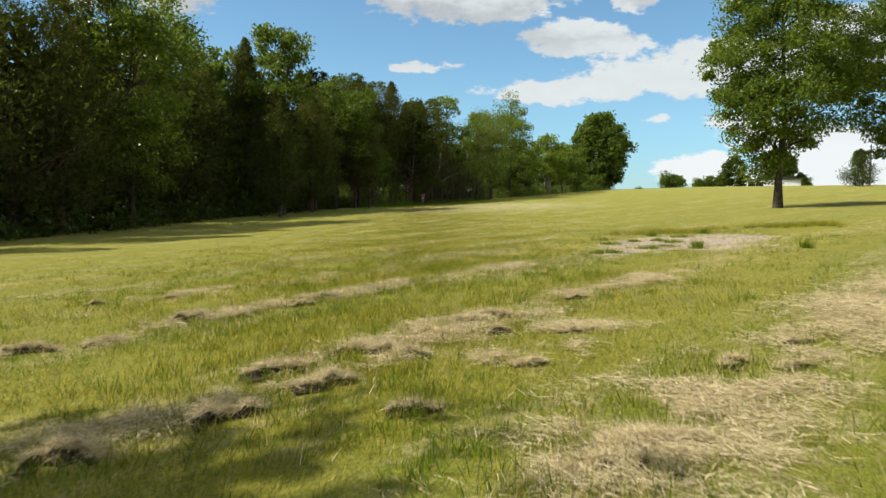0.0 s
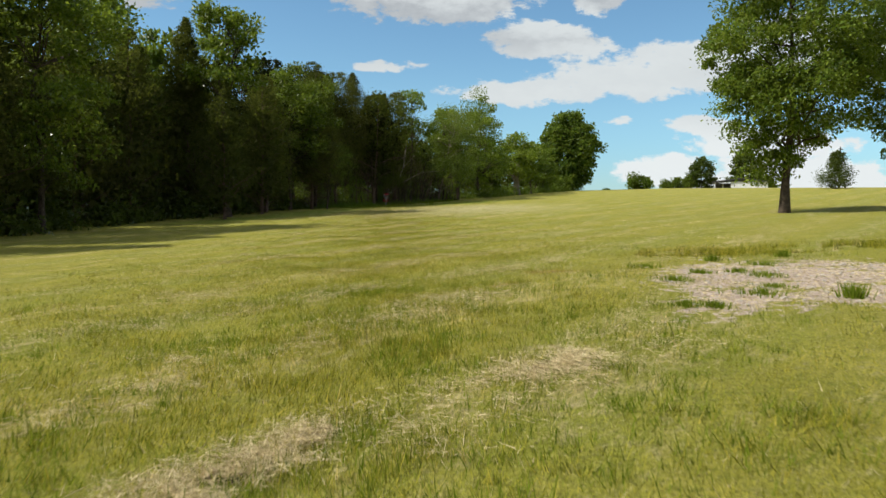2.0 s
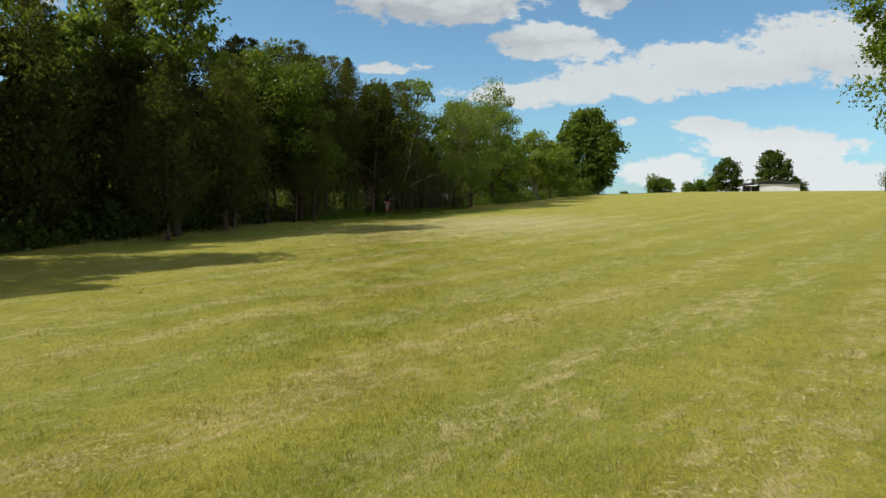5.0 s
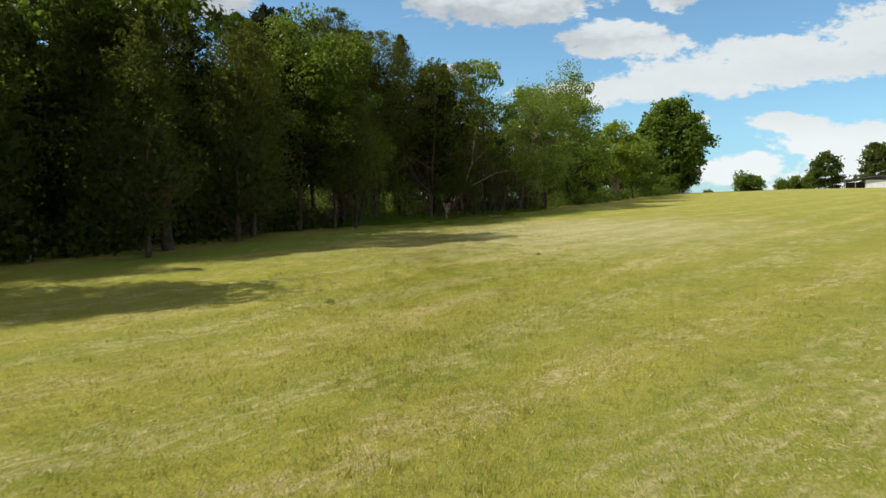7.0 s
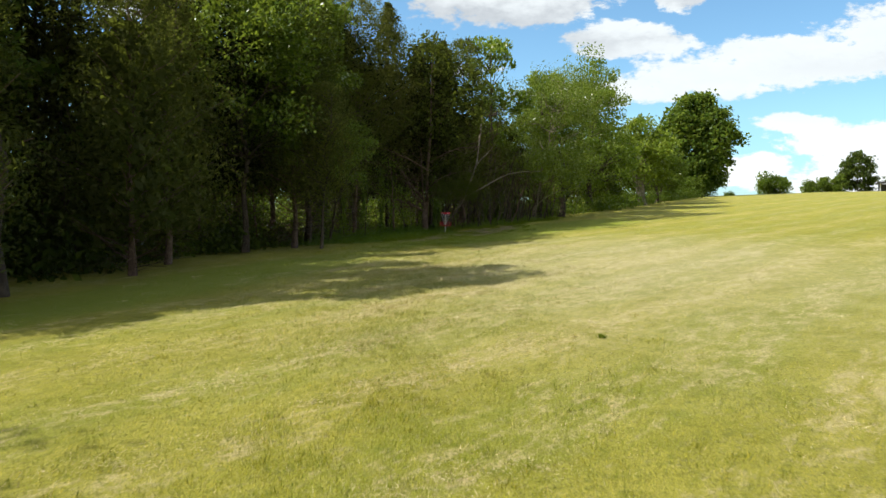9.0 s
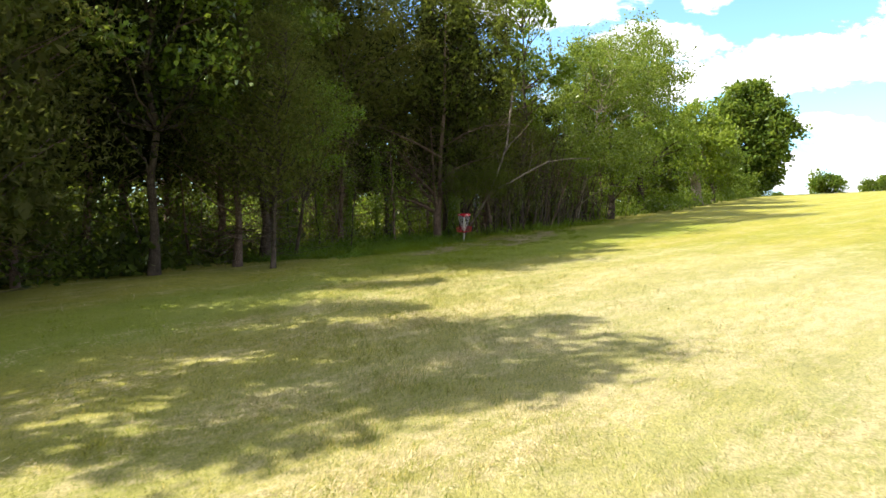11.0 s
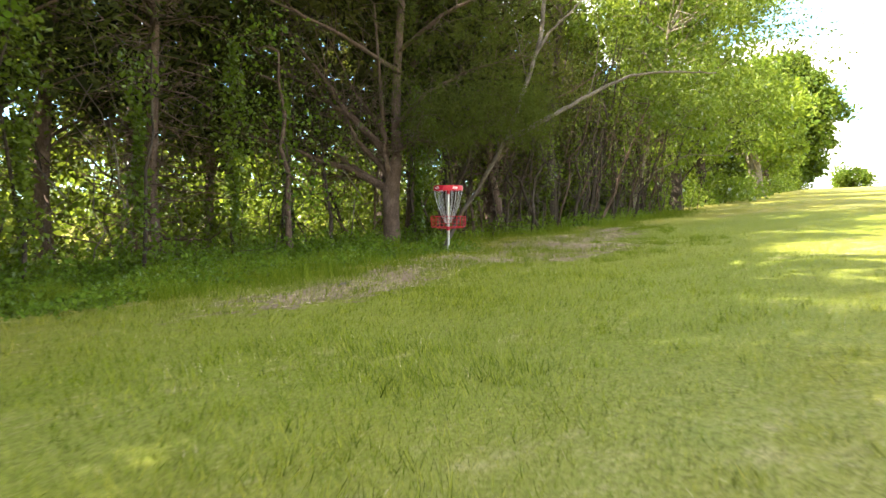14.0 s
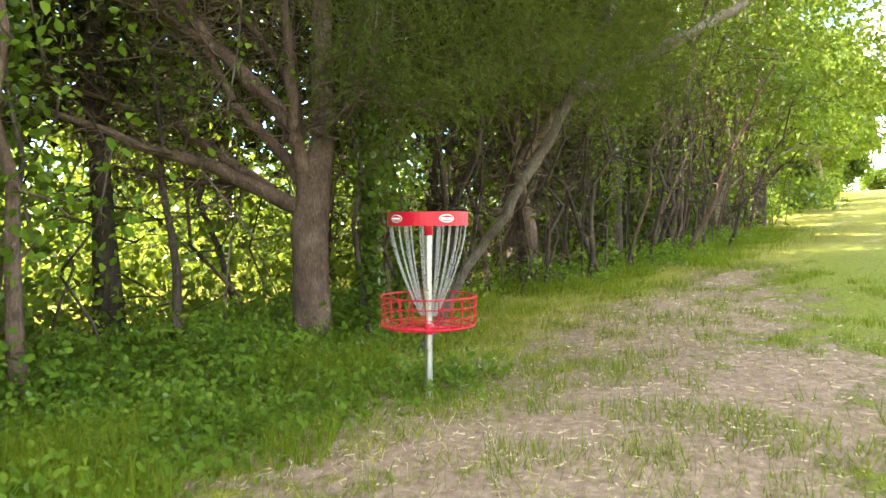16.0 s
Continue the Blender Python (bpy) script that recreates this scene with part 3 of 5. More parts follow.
# ---- trees ----
def broadleaf(name, h, width, low, leaves, size, clumps, seed, leaf_mat, bark, label, lean=(0, 0), egg=0.25, stems=1, girth=0.02, airy=1.0, bend=0.02, bumpy=1.0, floor=0.75, rounded=False):
    """A deciduous tree at the origin: trunk with limbs, and a crown of leaves gathered in clumps."""
    rng = np.random.default_rng(seed)
    tree = root(name, 0, 0, 0, label, "tree")
    wood, limbs = Tubes(), Tubes()
    top = np.array([lean[0], lean[1], h * 0.9])
    trunks = []
    for s in range(stems):
        start = np.array([0, 0, -0.25]) if s == 0 else np.array([rng.normal() * 0.35, rng.normal() * 0.35, -0.25])
        end = top if s == 0 else top * 0.85 + np.array([rng.normal() * width * 0.2, rng.normal() * width * 0.2, 0])
        p = wander(rng, start, end, 9, bend)
        r = h * girth * (1 - 0.12 * s) * np.linspace(1, 0.14, 9)
        r[0] *= 1.45
        wood.add(p, r, 10, np.linspace(0.12, 0.0, 9))
        trunks.append(p)
    # clump centres inside an uneven egg
    u = unit(rng.normal(size=(clumps, 3)))
    rad = rng.uniform(0.25, 1, clumps) ** 0.45
    bumps = 1 + bumpy * (0.22 * np.sin(u[:, 0] * 4 + seed) * np.cos(u[:, 1] * 5 - seed) + 0.12 * np.sin(u[:, 2] * 7 + 2 * seed))
    c = u * (rad * bumps)[:, None]
    c[:, 0:2] *= (1 - egg * c[:, 2:3])
    mid = np.array([lean[0] * 0.7, lean[1] * 0.7, (low + h) / 2])
    c = mid + c * [width / 2, width / 2, (h - low) / 2]
    c[:, 2] = np.maximum(c[:, 2], low * floor)
    for i in range(0, clumps, max(1, clumps // 28)):
        p = trunks[rng.integers(stems)]
        zt = np.clip(c[i, 2] - rng.uniform(0.5, 2.5), low * 0.6, h * 0.8)
        k = np.argmin(np.abs(p[:, 2] - zt))
        reach = np.linalg.norm(c[i] - p[k])
        r0 = min(h * girth * 0.35, 0.02 + 0.016 * reach)
        limbs.add(wander(rng, p[k], c[i], 5, 0.07), r0 * np.linspace(1, 0.2, 5), 5)
    part_mesh("trunk", wood.mesh("trunk", bark), tree)
    tagged(part_mesh("branchwork", limbs.mesh("branchwork", bark), tree), kind="stuff")
    spread = width * 0.095 * airy
    pick = rng.integers(0, clumps, leaves)
    off = np.clip(rng.normal(size=(leaves, 3)), -1.6, 1.6) * [1, 1, 0.62] * spread * rng.uniform(0.5, 1.3, clumps)[pick][:, None]
    pts = c[pick] + off
    pts[:, 2] = np.maximum(pts[:, 2], 0.3)
    out = unit(pts - mid)
    v, f = round_leaves(rng, pts, size) if rounded else leaf_quads(rng, pts, size, out)
    part_mesh("crown", mesh_of("crown", v, f, leaf_mat), tree)
    return tree


def cedar(name, h, width, low, tufts, per, size, seed, label, mat=CEDAR, dead=14, girth=0.0105, taper=0.6, bark=CEDAR_BARK, heart_size=0.62, hearts=1, dead_top=0.0):
    """A red cedar at the origin: pointed, dense and dark, with dead twigs below."""
    rng = np.random.default_rng(seed)
    tree = root(name, 0, 0, 0, label, "tree")
    wood, limbs = Tubes(), Tubes()
    p = wander(rng, [0, 0, -0.25], [rng.normal() * 0.2, rng.normal() * 0.2, h * 0.97], 9, 0.012)
    r = h * girth * np.linspace(1, 0.08, 9)
    r[0] *= 1.5
    wood.add(p, r, 10, np.linspace(0.2, 0.02, 9))
    s = rng.uniform(0, 1, tufts) ** 1.05
    z = low + (h - low) * s
    ang = rng.uniform(0, 2 * np.pi, tufts)
    lump = 1 + 0.32 * np.sin(ang * 3 + seed + z * 0.9) + 0.26 * np.sin(ang * 5 - z * 1.7)
    round_low = np.clip(0.55 + s * 3.0, 0, 1)
    rr = width / 2 * (1 - s) ** taper * lump * round_low * rng.uniform(0.25, 1, tufts) ** 0.5 + 0.03
    c = np.stack([np.cos(ang) * rr, np.sin(ang) * rr, z + 0.25 * rr], 1)
    for i in range(0, tufts, max(1, tufts // 60)):
        k = np.clip((c[i, 2] - 0.5 * rr[i]) / h, 0, 0.97) * 8
        q = p[int(k)] + (p[min(8, int(k) + 1)] - p[int(k)]) * (k % 1)
        limbs.add(wander(rng, q, c[i], 4, 0.05), (0.012 + 0.009 * rr[i]) * np.linspace(1, 0.3, 4), 4)
    for i in range(dead):
        zz = rng.uniform(0.3, max(dead_top, 1.3 * max(low, 1.5)))
        a, ln = rng.uniform(0, 2 * np.pi), rng.uniform(0.4, 2.1)
        e = np.array([math.cos(a) * ln, math.sin(a) * ln, zz + rng.uniform(-0.6, 0.5)])
        way = wander(rng, [0, 0, zz], e, 4, 0.1)
        limbs.add(way, 0.015 * np.linspace(1, 0.25, 4), 4)
        if dead_top:
            for q in (way[2], way[3]):
                limbs.add(wander(rng, q, q + rng.normal(size=3) * [0.45, 0.45, 0.3] - [0, 0, 0.25], 3, 0.1), [0.007, 0.005, 0.002], 3)
    part_mesh("trunk", wood.mesh("trunk", bark), tree)
    tagged(part_mesh("branchwork", limbs.mesh("branchwork", bark), tree), kind="stuff")
    n = tufts * per
    cc = np.repeat(c, per, 0)
    o = unit(np.stack([np.cos(ang), np.sin(ang), np.full(tufts, 0.55)], 1))
    base = cc + rng.normal(size=(n, 3)) * [0.34, 0.34, 0.28] * (np.repeat(1 - s, per)[:, None] ** 0.6 + 0.12) * 1.15
    v, f = leaf_quads(rng, base, size, np.repeat(o, per, 0) * 1.2, 0.26, 0.25)
    m = tufts * hearts
    heart = np.repeat(c, hearts, 0) * [0.5, 0.5, 1.0] + rng.normal(size=(m, 3)) * [0.25, 0.25, 0.3]
    heart = heart[heart[:, 2] < low + 0.72 * (h - low)]
    v2, f2 = leaf_quads(rng, heart, heart_size * width / 6.0, None, 0.6, 0.0)
    part_mesh("crown", mesh_of("crown", np.concatenate([v, v2]), np.concatenate([f, f2 + len(v)]), mat), tree)
    return tree


rng = np.random.default_rng(11)
CEDAR_LABEL = "tall dark green red cedar with bare lower twigs"
BROAD_LABEL = "leafy green deciduous tree at the wood's edge"
cedar_kinds = [cedar("cedar_tree", 12, 6.2, 1.3, 520, 22, 0.215, s, CEDAR_LABEL, dead=40, heart_size=0.5, hearts=2) for s in (1, 2, 3)]
broad_kinds = [broadleaf("deciduous_tree", 13, 7.5, 2.6, 8500, 0.42, 80, 21, OAK, BARK, BROAD_LABEL),
               broadleaf("deciduous_tree", 14, 6.4, 2.2, 15000, 0.24, 84, 22, PALE, BARK, "tall deciduous tree with light fresh green leaves"),
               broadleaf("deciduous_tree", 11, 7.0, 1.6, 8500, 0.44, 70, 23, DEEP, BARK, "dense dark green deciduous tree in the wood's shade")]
back_kinds = [broadleaf("deciduous_tree", 13, 7.5, 1.2, 2500, 0.84, 60, 24, DEEP, BARK, "dense tree deep in the wood, leaves darkened for its shade"),
              broadleaf("deciduous_tree", 13, 7.0, 1.6, 2500, 0.8, 60, 25, DEEP, BARK, "leafy tree deep in the wood, leaves darkened for its shade"),
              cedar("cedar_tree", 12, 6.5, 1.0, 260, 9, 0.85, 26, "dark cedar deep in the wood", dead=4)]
fine_cedars = [cedar("cedar_tree", 13, 6.0, 2.3, 760, 30, 0.14, s, "dark red cedar with fine drooping foliage and dead twigs", dead=190, girth=0.0085, taper=0.5, bark=CEDAR_BARK, heart_size=0.16, hearts=5, dead_top=7.5) for s in (7, 8)]
sprays = broadleaf("deciduous_tree", 16, 7.2, 3.4, 13000, 0.26, 90, 29, MAPLE, BARK, "tall deciduous tree with olive green sprays of leaves", girth=0.011, airy=0.85, bend=0.01)
dense_cedar = cedar("cedar_tree", 12, 6.8, 2.5, 480, 17, 0.30, 10, "dense cedar behind the wood's edge, needles darkened for shade", mat=DARKENED_CEDAR, dead=10, taper=0.45, heart_size=0.34, hearts=4)
high_cedar = cedar("cedar_tree", 13, 6.0, 4.9, 760, 24, 0.17, 9, "tall cedar, bare below with many dead drooping twigs", dead=200, girth=0.0085, taper=0.45, bark=CEDAR_BARK, heart_size=0.2, hearts=6, dead_top=7.0)
leafy = broadleaf("deciduous_tree", 13, 6.6, 3.6, 18000, 0.21, 80, 28, MAPLE, BARK, "leafy green tree with spreading boughs among the cedars", girth=0.011, bend=0.012)
spire = cedar("cedar_tree", 15, 5.0, 5.4, 620, 22, 0.21, 12, "tall pointed red cedar, bare below", dead=90, girth=0.0085, taper=0.85, bark=BARK, heart_size=0.26, hearts=4)
dome = cedar("cedar_tree", 8.0, 4.6, 2.3, 520, 40, 0.10, 13, "small round-topped olive green cedar at the wood's edge", mat=OLIVE, dead=40, girth=0.009, taper=0.36, bark=BARK, heart_size=0.2, hearts=4)
boughs = broadleaf("deciduous_tree", 13, 9.4, 2.4, 32000, 0.155, 110, 34, FEATHER, PALE_BARK, "pale green tree with drooping boughs over the meadow", girth=0.009, airy=0.8, bumpy=1.3, egg=0.1, lean=(2.6, -0.8))
hill_tree = broadleaf("hill_tree", 10, 7.6, 0.6, 6000, 0.60, 90, 27, DEEP, BARK, "dark green tree beside the building on the crest", airy=0.9, bumpy=0.5)
used = set()


def plant(kind, x, y, scale, turn, group="trees of the wood", stretch=1.0):
    m = pose(x, y, gz(x, y) - 0.05, 0, 0, turn)
    if kind.name in used:
        ob = copy_thing(kind, m)
    else:
        used.add(kind.name)
        ob = kind
        ob.matrix_basis = m
    ob.scale = (scale, scale, scale * stretch)
    ob["group"] = group
    return ob


# front of the wood: cedars and leafy trees, as (kind, x, y, height); c cedar, o green, p pale, d dark
FRONT = [("c", -26.0, 25.0, 15), ("c", -23.0, 31.5, 15.5), ("c", -21.8, 36.5, 15), ("c", -20.6, 38.9, 13), ("c", -21.0, 42.6, 16.5), ("q", -19.0, 44.1, 15.6), ("c", -19.8, 49.5, 12.5), ("o", -19.5, 64.0, 14.5), ("p", -22.8, 57.0, 18.5),
         ("c", -18.0, 53.5, 12.5), ("c", -16.2, 59.8, 13.4), ("c", -12.6, 56.2, 9.5), ("c", -11.4, 63.2, 11.0), ("c", -15.4, 66.2, 11.5), ("c", -11.8, 66.6, 11.4), ("c", -12.8, 69.0, 10), ("n", -10.6, 72.0, 13.2),
         ("f", -8.95, 74.2, 13.8), ("f", -9.6, 79.6, 13.8), ("f", -9.0, 84.8, 13.0), ("f", -12.6, 77.0, 13.5), ("h", -7.5, 82.7, 14.2), ("f", -1.4, 90.2, 13.0), ("f", 0.4, 94.4, 9.5),
         ("d", 0.8, 99.6, 8.0), ("p", 7.0, 103.5, 12), ("p", 10.8, 112.0, 15.5), ("d", 12.9, 118.0, 9.0), ("o", 22.5, 134.0, 9.5)]
KIND = {"q": sprays, "h": high_cedar, "n": leafy, "o": broad_kinds[0], "p": broad_kinds[1], "d": broad_kinds[2]}
TALL = {"q": 16.0, "f": 13.0, "h": 13.0, "n": 13.0, "o": 13.0, "p": 14.0, "d": 11.0, "c": 12.0}
for i, (k, x, y, h) in enumerate(FRONT):
    plant(cedar_kinds[i % 3] if k == "c" else fine_cedars[i % 2] if k == "f" else KIND[k], x, y, h / TALL[k] * (0.92 if k == "c" else 1), rng.uniform(0, 360), stretch=1.08 if k == "c" else 1.0)

# darkened cedars behind the edge, some added to shade the ground before them
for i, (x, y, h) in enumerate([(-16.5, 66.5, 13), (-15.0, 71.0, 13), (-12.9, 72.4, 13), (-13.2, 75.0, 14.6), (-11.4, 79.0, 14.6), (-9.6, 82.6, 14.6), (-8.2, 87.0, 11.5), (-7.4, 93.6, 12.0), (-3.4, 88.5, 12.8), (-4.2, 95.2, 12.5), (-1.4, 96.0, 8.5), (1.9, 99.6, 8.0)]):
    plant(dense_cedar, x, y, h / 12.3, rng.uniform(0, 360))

plant(spire, -6.1, 86.6, 0.99, 70)
plant(spire, -2.7, 89.6, 0.86, 200)
plant(spire, -16.5, 60.4, 0.98, 20)
plant(spire, -4.5, 90.5, 0.85, 310)
plant(dome, -7.4, 73.1, 0.95, 30)
plant(boughs, 4.0, 98.6, 0.99, 0)

# deeper rows, which close the wood behind its edge
for row, (back, step, hmin, hmax) in enumerate([(5.5, 6.0, 10, 13), (11.5, 6.5, 11, 14), (19, 8, 11, 14)]):
    y = 14.0
    while y < 150:
        yy = y + rng.uniform(-1.2, 1.2)
        x = float(edge(yy)) - back * 1.05 + rng.uniform(-1.2, 1.2)
        gap = 68 < yy < 106 and row < 2
        if not gap:
            h = rng.uniform(hmin, hmax) * (0.72 if yy > 108 else 1.0)
            plant(back_kinds[rng.integers(3)], x, yy, h / 13.0, rng.uniform(0, 360))
        y += step * (1.5 if yy > 108 else 1)

# the tall light-topped tree that stands over the wood
tall = broadleaf("deciduous_tree", 16.6, 5.3, 9.3, 6500, 0.3, 50, 31, MAPLE, BARK, "tall tree with a round bright green top above the wood", girth=0.012)
plant(tall, -13.0, 58.9, 0.97, 40)
thin = broadleaf("deciduous_tree", 14.0, 4.2, 5.5, 3400, 0.30, 36, 33, PALE, BARK, "slender tree with sparse pale green leaves", girth=0.011)
plant(tall, -9.0, 77.0, 0.82, 200)
plant(thin, 0.5, 92.6, 1.01, 0)
plant(thin, 4.8, 100.6, 0.9, 120)
plant(thin, 5.6, 106.0, 0.95, 200)

# a broad low tree with a pale stump-like trunk
stump_tree = broadleaf("deciduous_tree", 10.0, 8.0, 3.2, 8500, 0.42, 66, 41, PALE, PALE_BARK, "spreading pale green tree with a thick light grey trunk", girth=0.062)
plant(stump_tree, 18.6, 126.4, 1.0, 0)

# the round dark tree on the crest
oak = broadleaf("oak_tree", 17.0, 11.8, 0.6, 32000, 0.62, 260, 51, OAK, BARK, "large round dense dark green oak on the crest", egg=0.12, airy=0.8, bumpy=0.3)
plant(oak, 36.8, 167.5, 1.06, 0, "trees on the crest")
plant(KIND["o"], 27.5, 149.0, 0.72, 70)
plant(KIND["o"], 24.6, 141.0, 0.62, 160)

# an unseen tree added beside the start, whose shade falls on the first metres
plant(KIND["o"], -9.0, -0.9, 0.84, 15, "trees of the wood")

# maples on the open slope
maple = broadleaf("maple_tree", 16.0, 8.2, 2.3, 66000, 0.195, 290, 61, MAPLE, BARK, "large full green maple standing alone on mown grass", egg=0.22, girth=0.0145, airy=0.64, bend=0.006, bumpy=0.5, floor=0.95)
plant(maple, 20.3, 43.2, 1.0, 0, "maples on the slope")
plant(maple, 29.5, 45.0, 1.02, 140, "maples on the slope")

# bushes and trees along the crest by the house
bush = broadleaf("bush", 5.0, 7.0, 0.4, 3600, 0.55, 44, 71, OAK, BARK, "rounded green bush on the crest of the hill")
for x, y, s, turn in [(30.5, 158.0, 0.8, 30), (34.0, 162.0, 0.7, 130), (27.0, 151.0, 0.6, 230), (71.0, 219.5, 1.15, 0), (77.0, 212.0, 0.8, 80), (81.5, 212.5, 1.0, 150), (108.0, 215.0, 0.8, 200), (62.0, 225.0, 0.35, 60)]:
    plant(bush, x, y, s, turn, "bushes on the crest")
plant(bush, 15.2, 123.8, 0.38, 20, "bushes on the crest")
plant(hill_tree, 86.0, 210.0, 1.0, 0, "trees on the crest")
plant(hill_tree, 102.3, 217.0, 1.25, 90, "trees on the crest")
plant(hill_tree, 110.5, 220.0, 0.55, 10, "trees on the crest")
yew = cedar("conifer", 5.4, 4.6, 0.2, 300, 22, 0.3, 81, "small rounded dark green conifer on the hill", DEEP, 0, 0.012, 0.7)
plant(yew, 61.0, 104.5, 1.0, 0, "trees on the crest")


# ---- house on the crest ----
def utility_pole(x, y, h):
    pole = root("utility_pole", x, y, gz(x, y) - 0.1, "thin weathered utility pole with a short crossarm", "utility pole", turn=35)
    tb = Tubes()
    tb.add([(0, 0, 0), (0, 0, h * 0.5), (0, 0, h)], [0.16, 0.14, 0.11], 10)
    part_mesh("shaft", tb.mesh("shaft", BARK), pole)
    bm = bmesh.new()
    bmesh.ops.create_cube(bm, size=1.0, matrix=Matrix.LocRotScale((0, -0.16, h - 0.5), None, (1.9, 0.12, 0.14)))
    part("crossarm", bm, BARK, pole)


utility_pole(90.3, 151.0, 8.6)



def box(bm, x0, y0, z0, x1, y1, z1, bevel=0.0):
    r = bmesh.ops.create_cube(bm, size=1.0, matrix=Matrix.LocRotScale(((x0 + x1) / 2, (y0 + y1) / 2, (z0 + z1) / 2), None, (x1 - x0, y1 - y0, z1 - z0)))
    if bevel:
        es = {e for v in r["verts"] for e in v.link_edges}
        bmesh.ops.bevel(bm, geom=list(es), offset=bevel, segments=1, affect="EDGES")
    return r


def build_house():
    house = root("house", 90.3, 196.0, gz(90, 194) - 0.2, "low white building with a dark roof and an open carport", "house", turn=-26)
    bm = bmesh.new()
    box(bm, -2.0, -0.1, 0, 7.2, 7.5, 2.7, 0.02)
    part("wall", bm, SIDING, house)
    for i in range(30):
        bm = bmesh.new()
        box(bm, -1.9 + i * 0.305, -0.13, 0.05, -1.86 + i * 0.305, -0.1, 2.65)
        part("siding_batten", bm, SIDING, house)
    bm = bmesh.new()
    box(bm, -6.2, 6.9, 0, -2.0, 7.4, 2.5, 0.02)
    part("carport_wall", bm, SHADE, house)
    for x in (-6.1, -4.1):
        bm = bmesh.new()
        box(bm, x, 0.1, 0, x + 0.16, 0.26, 2.6, 0.015)
        part("post", bm, SIDING, house)
    bm = bmesh.new()
    pts = [(-6.8, 2.65), (0.8, 3.75), (7.7, 2.8), (7.7, 2.55), (0.8, 3.45), (-6.8, 2.4)]
    front, rear = [bm.verts.new((x, -0.7, z)) for x, z in pts], [bm.verts.new((x, 8.2, z)) for x, z in pts]
    bm.faces.new(front)
    bm.faces.new(rear[::-1])
    for i in range(6):
        bm.faces.new((front[i], rear[i], rear[(i + 1) % 6], front[(i + 1) % 6]))
    bmesh.ops.recalc_face_normals(bm, faces=bm.faces)
    part("roof", bm, ROOF, house)
    bm = bmesh.new()
    v = [bm.verts.new(p) for p in [(-2.0, -0.09, 2.7), (7.2, -0.09, 2.7), (0.8, -0.09, 3.42)]]
    w = [bm.verts.new((a.co.x, 7.4, a.co.z)) for a in v]
    bm.faces.new(v)
    bm.faces.new(w[::-1])
    for i in range(3):
        bm.faces.new((v[i], w[i], w[(i + 1) % 3], v[(i + 1) % 3]))
    bmesh.ops.recalc_face_normals(bm, faces=bm.faces)
    part("gable", bm, SHADE, house)


build_house()


# ---- disc golf target ----
def ring_points(r, z, n=40):
    a = np.linspace(0, 2 * np.pi, n + 1)
    return np.stack([np.cos(a) * r, np.sin(a) * r, np.full(n + 1, z)], 1)


def tube_part(name, pts, r, mat, parent, sides=6, label=""):
    tb = Tubes()
    tb.add(pts, np.full(len(pts), r) if np.isscalar(r) else r, sides)
    return part_mesh(name, tb.mesh(name, mat), parent, label)


